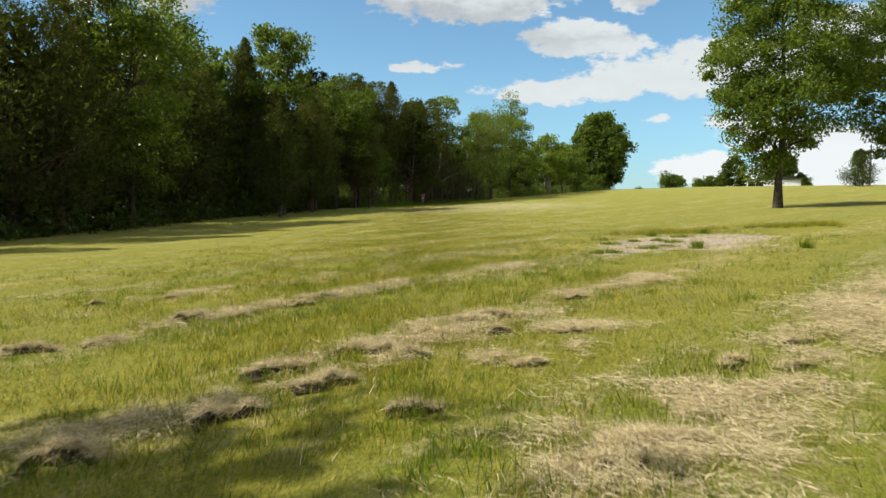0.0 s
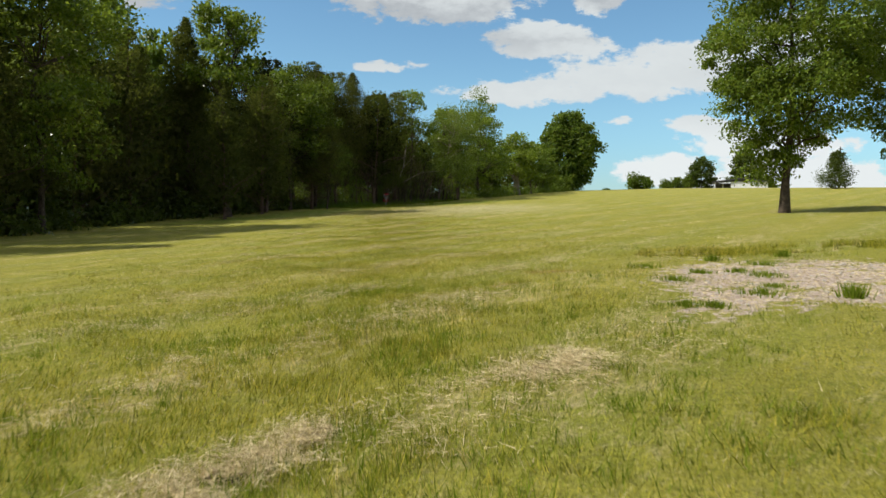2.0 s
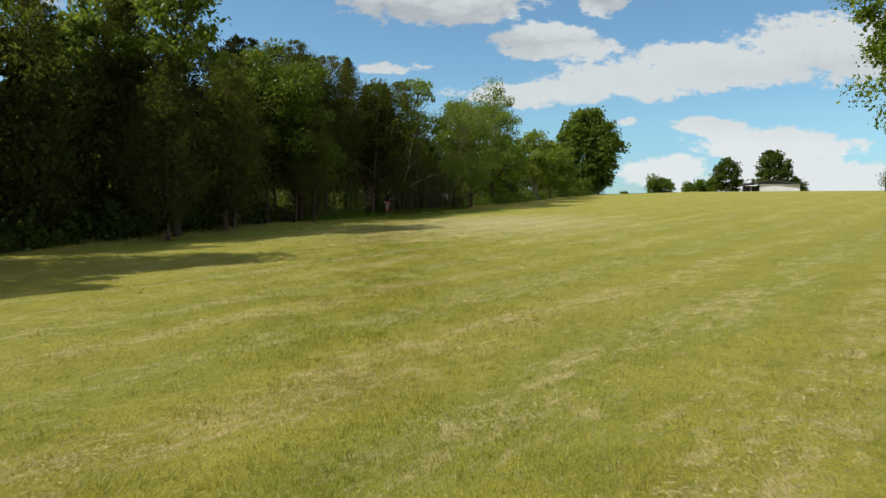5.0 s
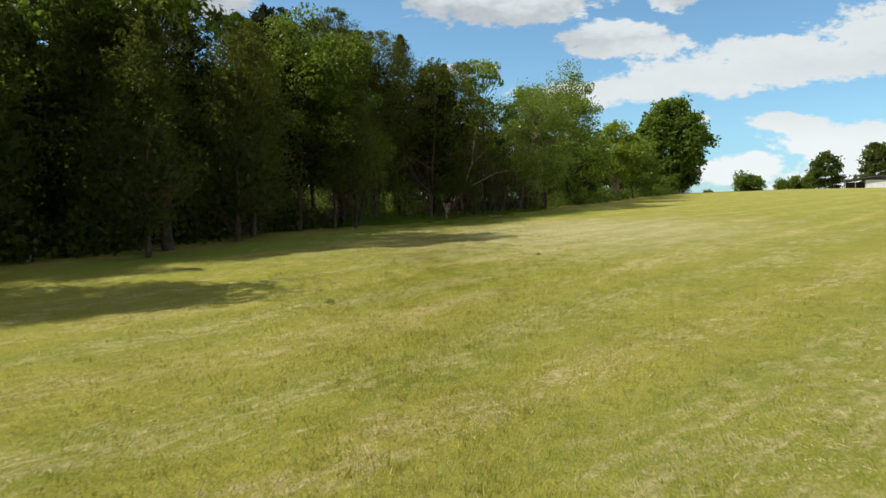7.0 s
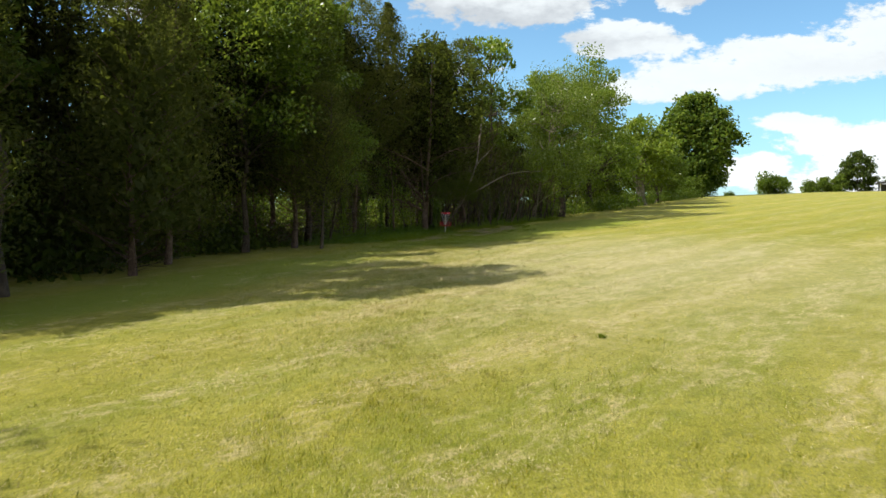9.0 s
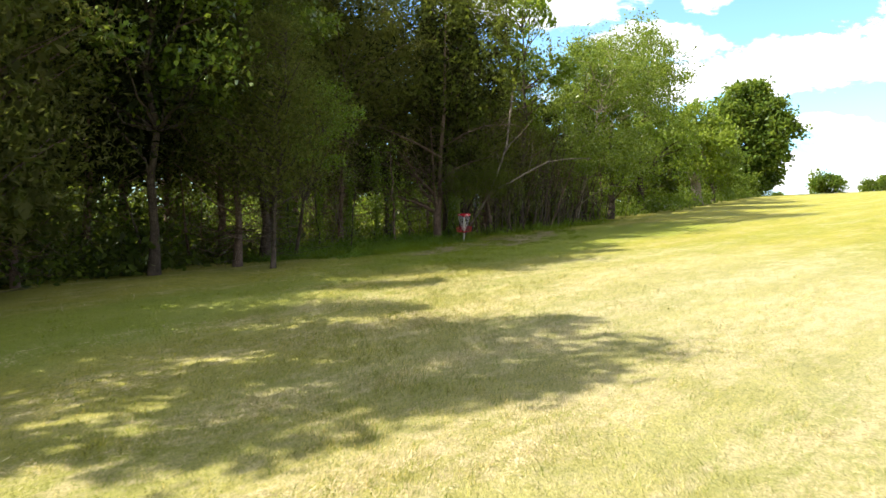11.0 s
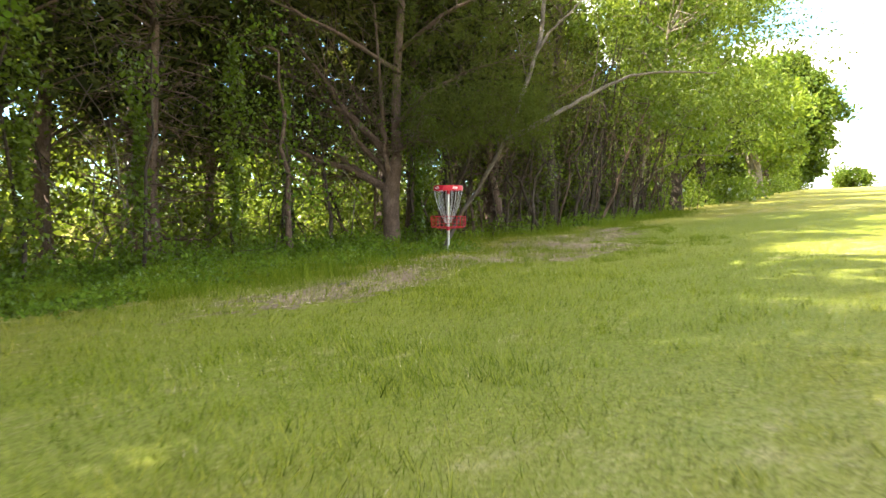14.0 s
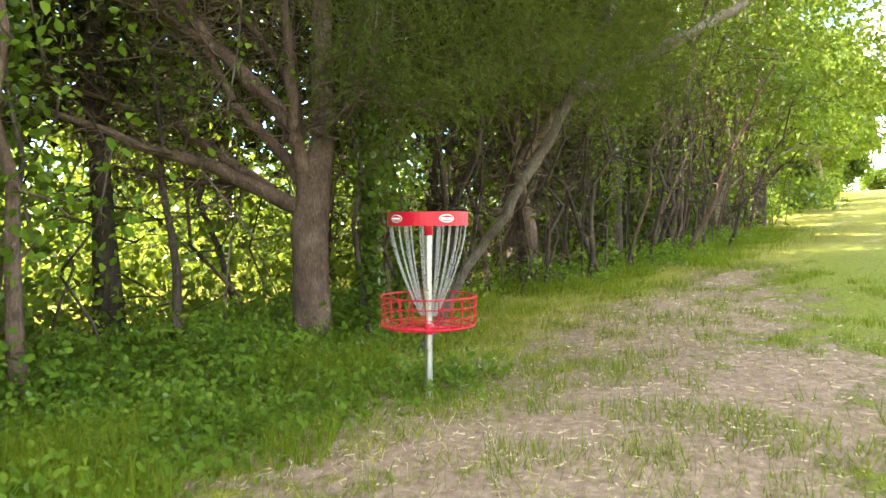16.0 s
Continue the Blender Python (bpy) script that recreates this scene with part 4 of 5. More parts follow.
def build_target():
    x, y = -2.17, 83.75
    basket = root("disc_golf_basket", x, y, gz(x, y), "red disc golf basket with hanging chains on a steel pole", "disc golf basket", turn=8)
    tube_part("pole", [(0, 0, -0.3), (0, 0, 0.4), (0, 0, 0.8), (0, 0, 1.245)], 0.0255, STEEL, basket, 16, "grey galvanised steel pole")
    tube_part("collar", [(0, 0, 0.465), (0, 0, 0.47), (0, 0, 0.535), (0, 0, 0.54)], [0.03, 0.036, 0.036, 0.03], RED, basket, 16)
    tube_part("top_sleeve", [(0, 0, 1.16), (0, 0, 1.165), (0, 0, 1.30), (0, 0, 1.303)], [0.028, 0.034, 0.034, 0.004], RED, basket, 16)
    # band round the top: three curved plates that overlap
    for k in range(3):
        bm = bmesh.new()
        a0, a1 = radians(-111 + k * 120), radians(7 + k * 120)
        rows = []
        for i in range(17):
            a = a0 + (a1 - a0) * i / 16
            rows.append([bm.verts.new((math.cos(a) * r, math.sin(a) * r, z)) for r, z in ((0.279, 1.232), (0.279, 1.318), (0.283, 1.322), (0.283, 1.228))])
        for p, q in zip(rows, rows[1:]):
            for j in range(4):
                bm.faces.new((p[j], q[j], q[(j + 1) % 4], p[(j + 1) % 4]))
        bm.faces.new(rows[0][::-1])
        bm.faces.new(rows[-1])
        bmesh.ops.recalc_face_normals(bm, faces=bm.faces)
        plate = part("band", bm, RED, basket, smooth=False)
        # unreadable mark: a plain white lozenge outline with a bar
        tb = Tubes()
        am = a0 + (a1 - a0) * (0.38, 0.5, 0.76)[k]
        loop = []
        for i in range(25):
            q = i / 24 * 2 * math.pi
            a = am + math.cos(q) * 0.19
            loop.append((math.cos(a) * 0.2845, math.sin(a) * 0.2845, 1.276 + math.sin(q) * 0.024))
        tb.add(loop, np.full(25, 0.0035), 4)
        part_mesh("badge", tb.mesh("badge", WHITE), plate, "white oval mark")
        bar = [(math.cos(am + s) * 0.2848, math.sin(am + s) * 0.2848, 1.272) for s in np.linspace(-0.15, 0.15, 9)]
        tb = Tubes()
        tb.add(bar, np.full(9, 0.010), 4)
        part_mesh("badge_bar", tb.mesh("badge_bar", WHITE), plate, "white bar")
    for z in (1.235, 1.315):
        tube_part("hoop", ring_points(0.274, z), 0.006, RED, basket)
    for k in range(6):
        a = radians(30 + 60 * k)
        tube_part("spoke", [(math.cos(a) * 0.03, math.sin(a) * 0.03, 1.24), (math.cos(a) * 0.27, math.sin(a) * 0.27, 1.238)], 0.006, RED, basket)
    # tray
    for r, z, th in ((0.335, 0.735, 0.0055), (0.333, 0.668, 0.0035), (0.331, 0.60, 0.0035), (0.327, 0.535, 0.0055), (0.24, 0.515, 0.004), (0.15, 0.508, 0.004)):
        tube_part("hoop", ring_points(r, z), th, RED, basket)
    for k in range(24):
        a = radians(15 * k + 9)
        c, s = math.cos(a), math.sin(a)
        tube_part("rib", [(c * 0.035, s * 0.035, 0.503), (c * 0.20, s * 0.20, 0.508), (c * 0.31, s * 0.31, 0.518), (c * 0.329, s * 0.329, 0.55), (c * 0.337, s * 0.337, 0.742)], 0.0036, RED, basket)
    # chains: one of links, turned round the pole
    def chain_mesh(name, r0, r1, z0, z1):
        tb = Tubes()
        n = 40
        s = np.linspace(0, 1, n + 1)
        rr = r0 + (r1 - r0) * (s ** 1.5)
        zz = z0 + (z1 - z0) * s
        way = np.stack([rr, np.zeros(n + 1), zz], 1)
        for i in range(n):
            a, b = way[i], way[i + 1]
            d = (b - a) / np.linalg.norm(b - a)
            side = np.array([0, 1.0, 0]) if i % 2 else np.cross(d, [0, 1.0, 0])
            mid, ln = (a + b) / 2, np.linalg.norm(b - a) * 0.64
            q = np.linspace(0, 2 * np.pi, 7)
            pts = mid + np.cos(q)[:, None] * d * ln + np.sin(q)[:, None] * side * 0.0062
            tb.add(pts, np.full(7, 0.0019), 3)
        return tb.mesh(name, STEEL)

    outer, inner = chain_mesh("chain", 0.268, 0.055, 1.232, 0.60), chain_mesh("chain", 0.165, 0.05, 1.235, 0.62)
    for me, n, off in ((outer, 18, 0), (inner, 9, 12)):
        for k in range(n):
            ob = part_mesh("chain", me, basket)
            ob.rotation_euler = (0, 0, radians(360 / n * k + off + 4 * math.sin(k * 2.3)))
    tube_part("chain_ring", ring_points(0.055, 0.60, 20), 0.004, STEEL, basket)


build_target()


# ---- trees round the basket ----
def big_cedar():
    """The old cedar beside the basket: a thick trunk that forks at head height into long bare limbs."""
    rg = np.random.default_rng(5)
    x, y = -3.58, 86.0
    tree = root("cedar_tree", x, y, gz(x, y) - 0.05, "old cedar with a thick reddish trunk and long bare limbs", "tree", "trees by the basket")
    wood = Tubes()
    wood.add([(0.02, 0, -0.2), (0.0, 0, 0.12), (-0.02, 0, 0.7), (-0.02, 0, 1.25), (0.03, 0.0, 1.6), (0.1, 0.1, 2.1), (0.08, 0.15, 3.0), (0.1, 0.2, 4.0), (0.3, 0.2, 6.5), (0.3, 0.3, 9.5), (0.4, 0.2, 12.0)],
             [0.25, 0.20, 0.178, 0.185, 0.165, 0.12, 0.105, 0.095, 0.075, 0.05, 0.02], 16, np.array([.18, .12, .08, .06, .06, .05, .05, .05, .04, .03, .02]))
    part_mesh("trunk", wood.mesh("trunk", CEDAR_BARK), tree)
    tips = []
    # each limb: its way from the trunk, and how thick it starts
    limbs = [([(-0.08, 0, 1.38), (-0.46, -0.05, 1.58), (-1.02, -0.15, 1.88), (-1.5, -0.3, 1.98), (-2.2, -0.5, 2.3), (-3.2, -0.7, 2.6)], 0.105),
             ([(-0.4, 0.0, 1.6), (-1.03, 0.1, 1.99), (-1.55, 0.2, 2.35), (-2.15, 0.2, 2.55), (-3.2, 0.1, 2.9)], 0.065),
             ([(-0.05, -0.02, 1.6), (-0.22, 0.0, 1.88), (-0.5, 0.0, 2.18), (-0.78, -0.05, 2.48), (-0.95, -0.1, 2.85), (-1.1, -0.2, 3.3), (-1.6, -0.4, 4.3)], 0.085),
             ([(-0.1, 0.0, 2.1), (-0.27, -0.05, 2.36), (-0.77, -0.1, 2.9), (-1.02, -0.15, 3.12), (-1.32, -0.2, 3.26), (-1.75, -0.3, 3.6), (-3.2, -0.6, 4.6)], 0.115),
             ([(-1.0, -0.15, 3.1), (-1.18, -0.2, 3.36), (-1.5, -0.4, 3.9), (-2.3, -0.9, 5.0)], 0.075),
             ([(-0.14, 0.05, 2.5), (-0.28, 0.1, 2.78), (-0.48, 0.1, 3.05), (-0.8, 0.1, 3.5), (-1.4, -0.1, 4.8)], 0.06),
             ([(-0.03, -0.05, 1.55), (-0.12, -0.12, 2.06), (-0.18, -0.15, 2.9), (-0.2, -0.2, 3.6), (-0.3, -0.4, 5.4)], 0.10),
             ([(0.06, 0, 2.15), (0.33, -0.1, 2.36), (0.62, -0.2, 2.46), (0.97, -0.25, 2.38), (1.37, -0.3, 2.5), (1.75, -0.35, 2.62), (2.6, -0.4, 2.8)], 0.042),
             ([(0.62, -0.2, 2.46), (0.68, -0.25, 2.7), (0.72, -0.3, 3.1)], 0.03),
             ([(0.1, 0, 2.8), (0.8, -0.5, 3.4), (1.6, -1.0, 3.7), (2.8, -1.4, 4.0)], 0.06),
             ([(0.2, 0.1, 4.0), (-0.9, -0.8, 4.6), (-2.0, -1.4, 5.1), (-3.4, -2.0, 5.6)], 0.06),
             ([(0.2, 0.1, 4.5), (1.2, -0.8, 5.0), (2.2, -1.3, 5.3), (3.4, -1.5, 5.4)], 0.06),
             ([(-0.46, -0.05, 1.58), (-0.9, 0.25, 1.7), (-1.6, 0.5, 1.75), (-2.6, 0.8, 1.95)], 0.03)]
    for way, r in limbs:
        tb, twig = Tubes(), Tubes()
        pts = np.array(way, float)
        s = np.linspace(0, len(pts) - 1, 19)
        path = np.stack([np.interp(s, range(len(pts)), pts[:, k]) for k in range(3)], 1)
        path[1:-1] = 0.25 * path[:-2] + 0.5 * path[1:-1] + 0.25 * path[2:]
        path = path + np.sin(s / s[-1] * np.pi)[:, None] * rg.normal(size=(19, 3)) * 0.012
        tb.add(path, 0.92 * r * np.linspace(1, 0.22, 19), 9)
        for j in range(70 if pts[-1, 0] < 0 else 55):
            q = path[rg.integers(4, 19)]
            e = q + unit(rg.normal(size=3) + (pts[-1] - pts[0]) * 0.2 - [0, 0, 0.35]) * rg.uniform(0.35, 1.3)
            twig.add(wander(rg, q, e, 4, 0.1), rg.uniform(0.004, 0.011) * np.linspace(1, 0.3, 4), 4)
            if j < (14 if pts[-1, 0] < 0 else 18):
                tips.append(e)
        tips.append(pts[-1])
        limb = part_mesh("limb", tb.mesh("limb", CEDAR_BARK), tree)
        tagged(part_mesh("twig_mass", twig.mesh("twig_mass", CEDAR_BARK), limb), kind="stuff")
    tips = np.array(tips)
    tips = tips[tips[:, 2] > 2.35]
    high = np.stack([rg.normal(size=310) * 1.8 + 0.9, rg.normal(size=310) * 1.6 - 0.1, rg.uniform(4.9, 12.3, 310)], 1)
    high[:, :2] *= np.clip((13.5 - high[:, 2:3]) / 3.5, 0.25, 1.1)
    right = np.concatenate([np.stack([rg.uniform(0.6, 3.1, 110), rg.uniform(-2.2, -1.1, 110), rg.uniform(2.2, 3.2, 110)], 1),
                            np.stack([rg.uniform(0.4, 3.8, 150), rg.uniform(-0.3, 1.2, 150), rg.uniform(2.6, 6.5, 150)], 1)])
    near = np.stack([rg.uniform(0.2, 3.2, 90), rg.uniform(-2.4, -1.2, 90), rg.uniform(2.9, 4.8, 90)], 1)
    veil = np.stack([rg.uniform(1.0, 3.4, 120), rg.uniform(-2.6, -1.3, 120), rg.uniform(2.1, 3.2, 120)], 1)
    veil = veil[veil[:, 2] > 1.75 + 0.28 * np.abs(veil[:, 0] - 2.8)]
    left = np.stack([rg.uniform(-6.5, -2.6, 170), rg.uniform(-2.8, 1.2, 170), rg.uniform(2.1, 5.8, 170)], 1)
    left = left[left[:, 2] > 2.2 + 0.5 * np.sin(left[:, 0] * 2.1) - 0.1 * left[:, 0]]
    c = np.concatenate([tips, high, right, near, veil, left])
    n, per = 14500, 9
    pick = rg.integers(0, len(c), n)
    base = c[pick] + rg.normal(size=(n, 3)) * [0.17, 0.17, 0.13] * rg.uniform(0.5, 1.4, len(c))[pick][:, None]
    turn = unit(rg.normal(size=(len(c), 3)))[pick]
    d = unit(turn * 0.8 + rg.normal(size=(n, 3)) * 0.5 + unit(base - [0, 0, 5]) * 0.5 - [0, 0, 0.35])
    at = np.tile(np.linspace(0, 1, per), n)
    dd = np.repeat(d, per, 0)
    pts = np.repeat(base, per, 0) + dd * (at * np.repeat(rg.uniform(0.08, 0.19, n), per))[:, None]
    needle = unit(dd + rg.normal(size=(n * per, 3)) * 0.55) * (rg.uniform(0.03, 0.065, n * per) * (1.2 - 0.6 * at))[:, None]
    side = unit(np.cross(needle, rg.normal(size=(n * per, 3)))) * rg.uniform(0.003, 0.0065, n * per)[:, None]
    v = np.stack([pts - side, pts + side, pts + needle + side * 0.4, pts + needle - side * 0.4], 1).reshape(-1, 3)
    f = np.arange(4 * n * per).reshape(-1, 4)
    # broad leaves added high in the crown to block the sun
    upper = high[rg.integers(0, len(high), 3600)] + rg.normal(size=(3600, 3)) * 0.3
    v2, f2 = leaf_quads(rg, upper[upper[:, 2] > 5.6], 0.26, None, 0.45, 0.2)
    v, f = np.concatenate([v, v2]), np.concatenate([f, f2 + len(v)])
    part_mesh("crown", mesh_of("crown", v, f, NEAR_CEDAR), tree)


big_cedar()


def sapling(x, y, h, r, lean, seed, bark, label, leaves=0, mat=OAK, low=0.4, twigs=8):
    rg = np.random.default_rng(seed)
    tree = root("sapling", x, y, gz(x, y) - 0.05, label, "tree", "thin trunks in the wood")
    tb, twig = Tubes(), Tubes()
    p = wander(rg, [0, 0, -0.15], [lean[0], lean[1], h], 8, 0.025)
    tb.add(p, r * np.linspace(1, 0.3, 8), 7)
    ends = [p[-1]]
    for j in range(twigs):
        k = rg.integers(2, 8)
        e = p[k] + rg.normal(size=3) * [0.5, 0.5, 0.35] + [0, 0, 0.15]
        twig.add(wander(rg, p[k], e, 4, 0.12), r * 0.28 * np.linspace(1, 0.3, 4), 4)
        ends.append(e)
    part_mesh("trunk", tb.mesh("trunk", bark), tree)
    tagged(part_mesh("twig_mass", twig.mesh("twig_mass", bark), tree), kind="stuff")
    if leaves:
        ends = np.array(ends)
        ends = ends[ends[:, 2] > h * low]
        pts = ends[rg.integers(0, len(ends), leaves)] + rg.normal(size=(leaves, 3)) * [0.35, 0.35, 0.3]
        v, f = round_leaves(rg, pts, 0.095)
        part_mesh("crown", mesh_of("crown", v, f, mat), tree)
    return tree


rg = np.random.default_rng(77)
# trunk at the left of the path's end, and the thin ones between
sapling(-5.25, 83.85, 4.2, 0.075, (-0.3, 0.2), 1, CEDAR_BARK, "rough-barked trunk wrapped in dead vine stems", 900, HERB, 0.35)
sapling(-4.75, 85.6, 3.2, 0.055, (-0.5, 0.4), 2, BARK, "thin dark sapling beside the cedar", 700, HERB, 0.3)
sapling(-1.15, 90.0, 7.5, 0.14, (0.15, 0.3), 3, CEDAR_BARK, "straight grey-brown trunk behind the basket", 0)
for i in range(120):
    y = rg.uniform(87.0, 104)
    x = float(edge(y)) + rg.uniform(-1.7, 0.5)
    sapling(x, y, rg.uniform(3.0, 6.5), 0.014 + 0.055 * rg.uniform() ** 2, (rg.normal() * 0.95, rg.normal() * 0.6), 100 + i, BARK if i % 3 else CEDAR_BARK,
            "thin bare trunk in the shade of the wood", 160 if i % 3 == 0 else 0, OAK, 0.3, 16)
for i in range(12):
    y = rg.uniform(60, 81)
    x = float(edge(y)) + rg.uniform(-2.8, -0.6)
    sapling(x, y, rg.uniform(3.0, 5.5), rg.uniform(0.02, 0.06), (rg.normal() * 0.4, rg.normal() * 0.4), 200 + i, BARK if i % 2 else CEDAR_BARK,
            "slim trunk at the edge of the wood", 300 if i % 2 else 0, OAK, 0.3)

overhang = broadleaf("deciduous_tree", 6.3, 3.4, 3.2, 7000, 0.10, 46, 91, HERB, BARK, "young tree with bright green hanging leaves", lean=(1.4, -1.2), girth=0.012, rounded=True)
plant(overhang, -7.9, 77.0, 1.0, 0)

def dead_tree():
    x, y = -2.45, 85.25
    tree = root("dead_tree", x, y, gz(x, y), "bleached dead tree leaning behind the basket with forked bare limbs", "tree", "trees by the basket")
    o = np.array([x, y, gz(x, y)])
    rg2 = np.random.default_rng(8)
    ways = [("trunk", [(-2.5, 85.28, 2.5), (-1.98, 85.2, 3.5), (-1.66, 85.05, 3.93), (-1.4, 84.95, 4.38), (-1.05, 84.8, 5.0), (-0.82, 84.6, 5.55), (-0.5, 84.95, 6.5), (-0.3, 85.2, 7.2), (-0.15, 85.5, 8.6), (0.0, 85.6, 10.0)], 0.043, 0.045),
            ("limb", [(-1.05, 84.8, 5.0), (-0.6, 84.8, 5.2), (-0.09, 84.78, 5.48), (0.7, 85.25, 5.95), (1.62, 85.8, 6.45), (2.7, 86.4, 6.65), (3.8, 86.9, 6.7)], 0.060, 0.016),
            ("limb", [(-0.4, 85.05, 6.8), (-0.1, 85.2, 7.3), (0.35, 85.3, 7.7), (0.9, 85.4, 8.4)], 0.035, 0.012),
            ("limb", [(0.7, 85.25, 5.95), (0.85, 85.2, 6.5), (0.9, 85.2, 7.3)], 0.015, 0.006),
            ("limb", [(-0.6, 84.85, 6.2), (-0.75, 84.7, 6.8), (-0.85, 84.7, 7.2)], 0.014, 0.006)]
    for name, pts, r0, r1 in ways:
        p = np.array(pts) - o
        s = np.linspace(0, len(pts) - 1, 5 * len(pts))
        way = np.stack([np.interp(s, range(len(pts)), p[:, k]) for k in range(3)], 1) + rg2.normal(size=(len(s), 3)) * 0.008
        tb = Tubes()
        tb.add(way, np.linspace(r0, r1, len(s)), 8)
        part_mesh(name, tb.mesh(name, DEAD), tree)


dead_tree()


def ivy(x, y, h, n, seed, size=0.085, wide=0.22):
    rg2 = np.random.default_rng(seed)
    w = root("ivy", x, y, gz(x, y), "green climbing vine leaves on a thin dark stem", "vine", "vines on the trunks")
    tube_part("stem", wander(rg2, [0, 0, -0.1], [rg2.normal() * 0.15, rg2.normal() * 0.15, h], 7, 0.03), np.linspace(0.035, 0.012, 7), BARK, w)
    z = rg2.uniform(0.05, 1, n) * h
    off = rg2.normal(size=(n, 2)) * wide * (0.6 + 0.4 * np.sin(z * 2.3 + seed))[:, None]
    v, f = round_leaves(rg2, np.stack([off[:, 0], off[:, 1], z], 1), size, 0.8, 0.1)
    part_mesh("foliage", mesh_of("foliage", v, f, OAK), w)


for i, (x, y, h, n) in enumerate([(-3.0, 86.1, 3.6, 1700), (-2.75, 86.6, 3.0, 1100), (-5.5, 84.2, 3.6, 800), (-8.3, 77.6, 3.8, 1300), (-6.6, 80.4, 3.4, 1000), (-7.5, 79.0, 4.2, 1300), (-5.9, 82.5, 4.0, 1200), (0.3, 91.6, 3.2, 900), (1.5, 93.6, 3.4, 900)]):
    ivy(x, y, h, n, 40 + i)

# bare hanging vines between the trunks
for i in range(60):
    y = rg.uniform(79, 98)
    x = float(edge(y)) + rg.uniform(-1.8, 0.3)
    vine = root("vine", x, y, gz(x, y), "bare brown vine hanging between the trunks", "vine", "bare vines")
    h = rg.uniform(2.5, 4.5)
    tube_part("stem", wander(rg, [0, 0, -0.05], [rg.normal() * 0.5, rg.normal() * 0.5, h], 9, 0.06), np.linspace(0.016, 0.009, 9), BARK if i % 2 else DEAD, vine, 5)


# ---- undergrowth ----
def undergrowth(name, label, n, ylo, yhi, off_lo, off_hi, hmax, size, mat, seed, lumps=0.6, rounded=False):
    rg2 = np.random.default_rng(seed)
    m = n // 45
    y = rg2.uniform(ylo, yhi, m)
    x = edge(y) + rg2.uniform(off_lo, off_hi, m)
    hh = hmax * rg2.uniform(0.25, 1, m)
    pick = rg2.integers(0, m, n)
    off = rg2.normal(size=(n, 2)) * lumps * 0.5
    px, py = x[pick] + off[:, 0], y[pick] + off[:, 1]
    pz = ground(px, py) + rg2.uniform(0.02, 1, n) * hh[pick] * np.exp(-(off ** 2).sum(1) / (2 * lumps * lumps))
    v, f = round_leaves(rg2, np.stack([px, py, pz], 1), size) if rounded else leaf_quads(rg2, np.stack([px, py, pz], 1), size, None)
    tagged(new(name, mesh_of(name, v, f, mat)), label, "undergrowth", kind="stuff")


# thicket leaf colours carry the light: dark for shade, pale for sunlit gaps
undergrowth("undergrowth", "low green herbs and brambles at the foot of the trees", 26000, 76, 98, -1.7, 0.5, 0.55, 0.08, HERB, 1, 0.6)
undergrowth("undergrowth", "leafy green thicket under the trees", 20000, 66, 112, -5.5, -0.8, 2.4, 0.17, OAK, 2, 0.9)
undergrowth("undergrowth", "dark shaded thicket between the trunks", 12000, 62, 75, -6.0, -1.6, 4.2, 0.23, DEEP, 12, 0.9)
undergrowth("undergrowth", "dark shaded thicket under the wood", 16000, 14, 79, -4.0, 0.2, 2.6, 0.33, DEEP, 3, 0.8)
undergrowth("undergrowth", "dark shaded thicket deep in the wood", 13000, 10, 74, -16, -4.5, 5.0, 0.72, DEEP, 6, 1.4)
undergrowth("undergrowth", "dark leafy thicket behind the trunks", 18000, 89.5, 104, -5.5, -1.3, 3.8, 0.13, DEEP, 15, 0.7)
undergrowth("undergrowth", "leafy bright green weeds on the bank below the trees", 9000, 77.5, 86.5, -0.4, 1.3, 0.7, 0.075, HERB, 16, 0.35, True)
# added leaf screens, their dark colour standing in for shade between bright gaps
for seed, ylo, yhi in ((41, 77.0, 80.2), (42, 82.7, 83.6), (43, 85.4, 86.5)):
    undergrowth("undergrowth", "dark thicket screen added between the cedars", int(2600 * (yhi - ylo)), ylo, yhi, -5.4, -3.2, 4.8, 0.15, DEEP, seed, 0.6)
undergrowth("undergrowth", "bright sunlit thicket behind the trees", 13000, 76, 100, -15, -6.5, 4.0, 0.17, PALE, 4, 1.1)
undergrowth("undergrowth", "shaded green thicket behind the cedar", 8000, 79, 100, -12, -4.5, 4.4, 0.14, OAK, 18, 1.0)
undergrowth("undergrowth", "thicket behind the trees, leaves darkened for shade", 14000, 70, 106, -13, -5.0, 4.6, 0.16, DEEP, 14, 1.1)
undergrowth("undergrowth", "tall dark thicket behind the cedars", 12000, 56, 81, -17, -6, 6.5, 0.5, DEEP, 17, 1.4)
undergrowth("undergrowth", "green bushes along the far edge of the wood", 14000, 100, 165, -3.6, -0.9, 2.6, 0.28, OAK, 5, 1.1)


undergrowth("undergrowth", "fresh green herbs along the foot of the wood", 30000, 76, 86.5, -0.6, 2.3, 0.42, 0.065, HERB, 7, 0.45)
undergrowth("undergrowth", "leafy green weeds on the bank before the trees", 22000, 76.5, 84.6, 1.0, 3.8, 0.26, 0.058, HERB, 19, 0.4, True)
undergrowth("far_woods", "distant woods beyond the thicket", 13000, 40, 150, -50, -28, 11.0, 0.8, OAK, 8, 3.0)


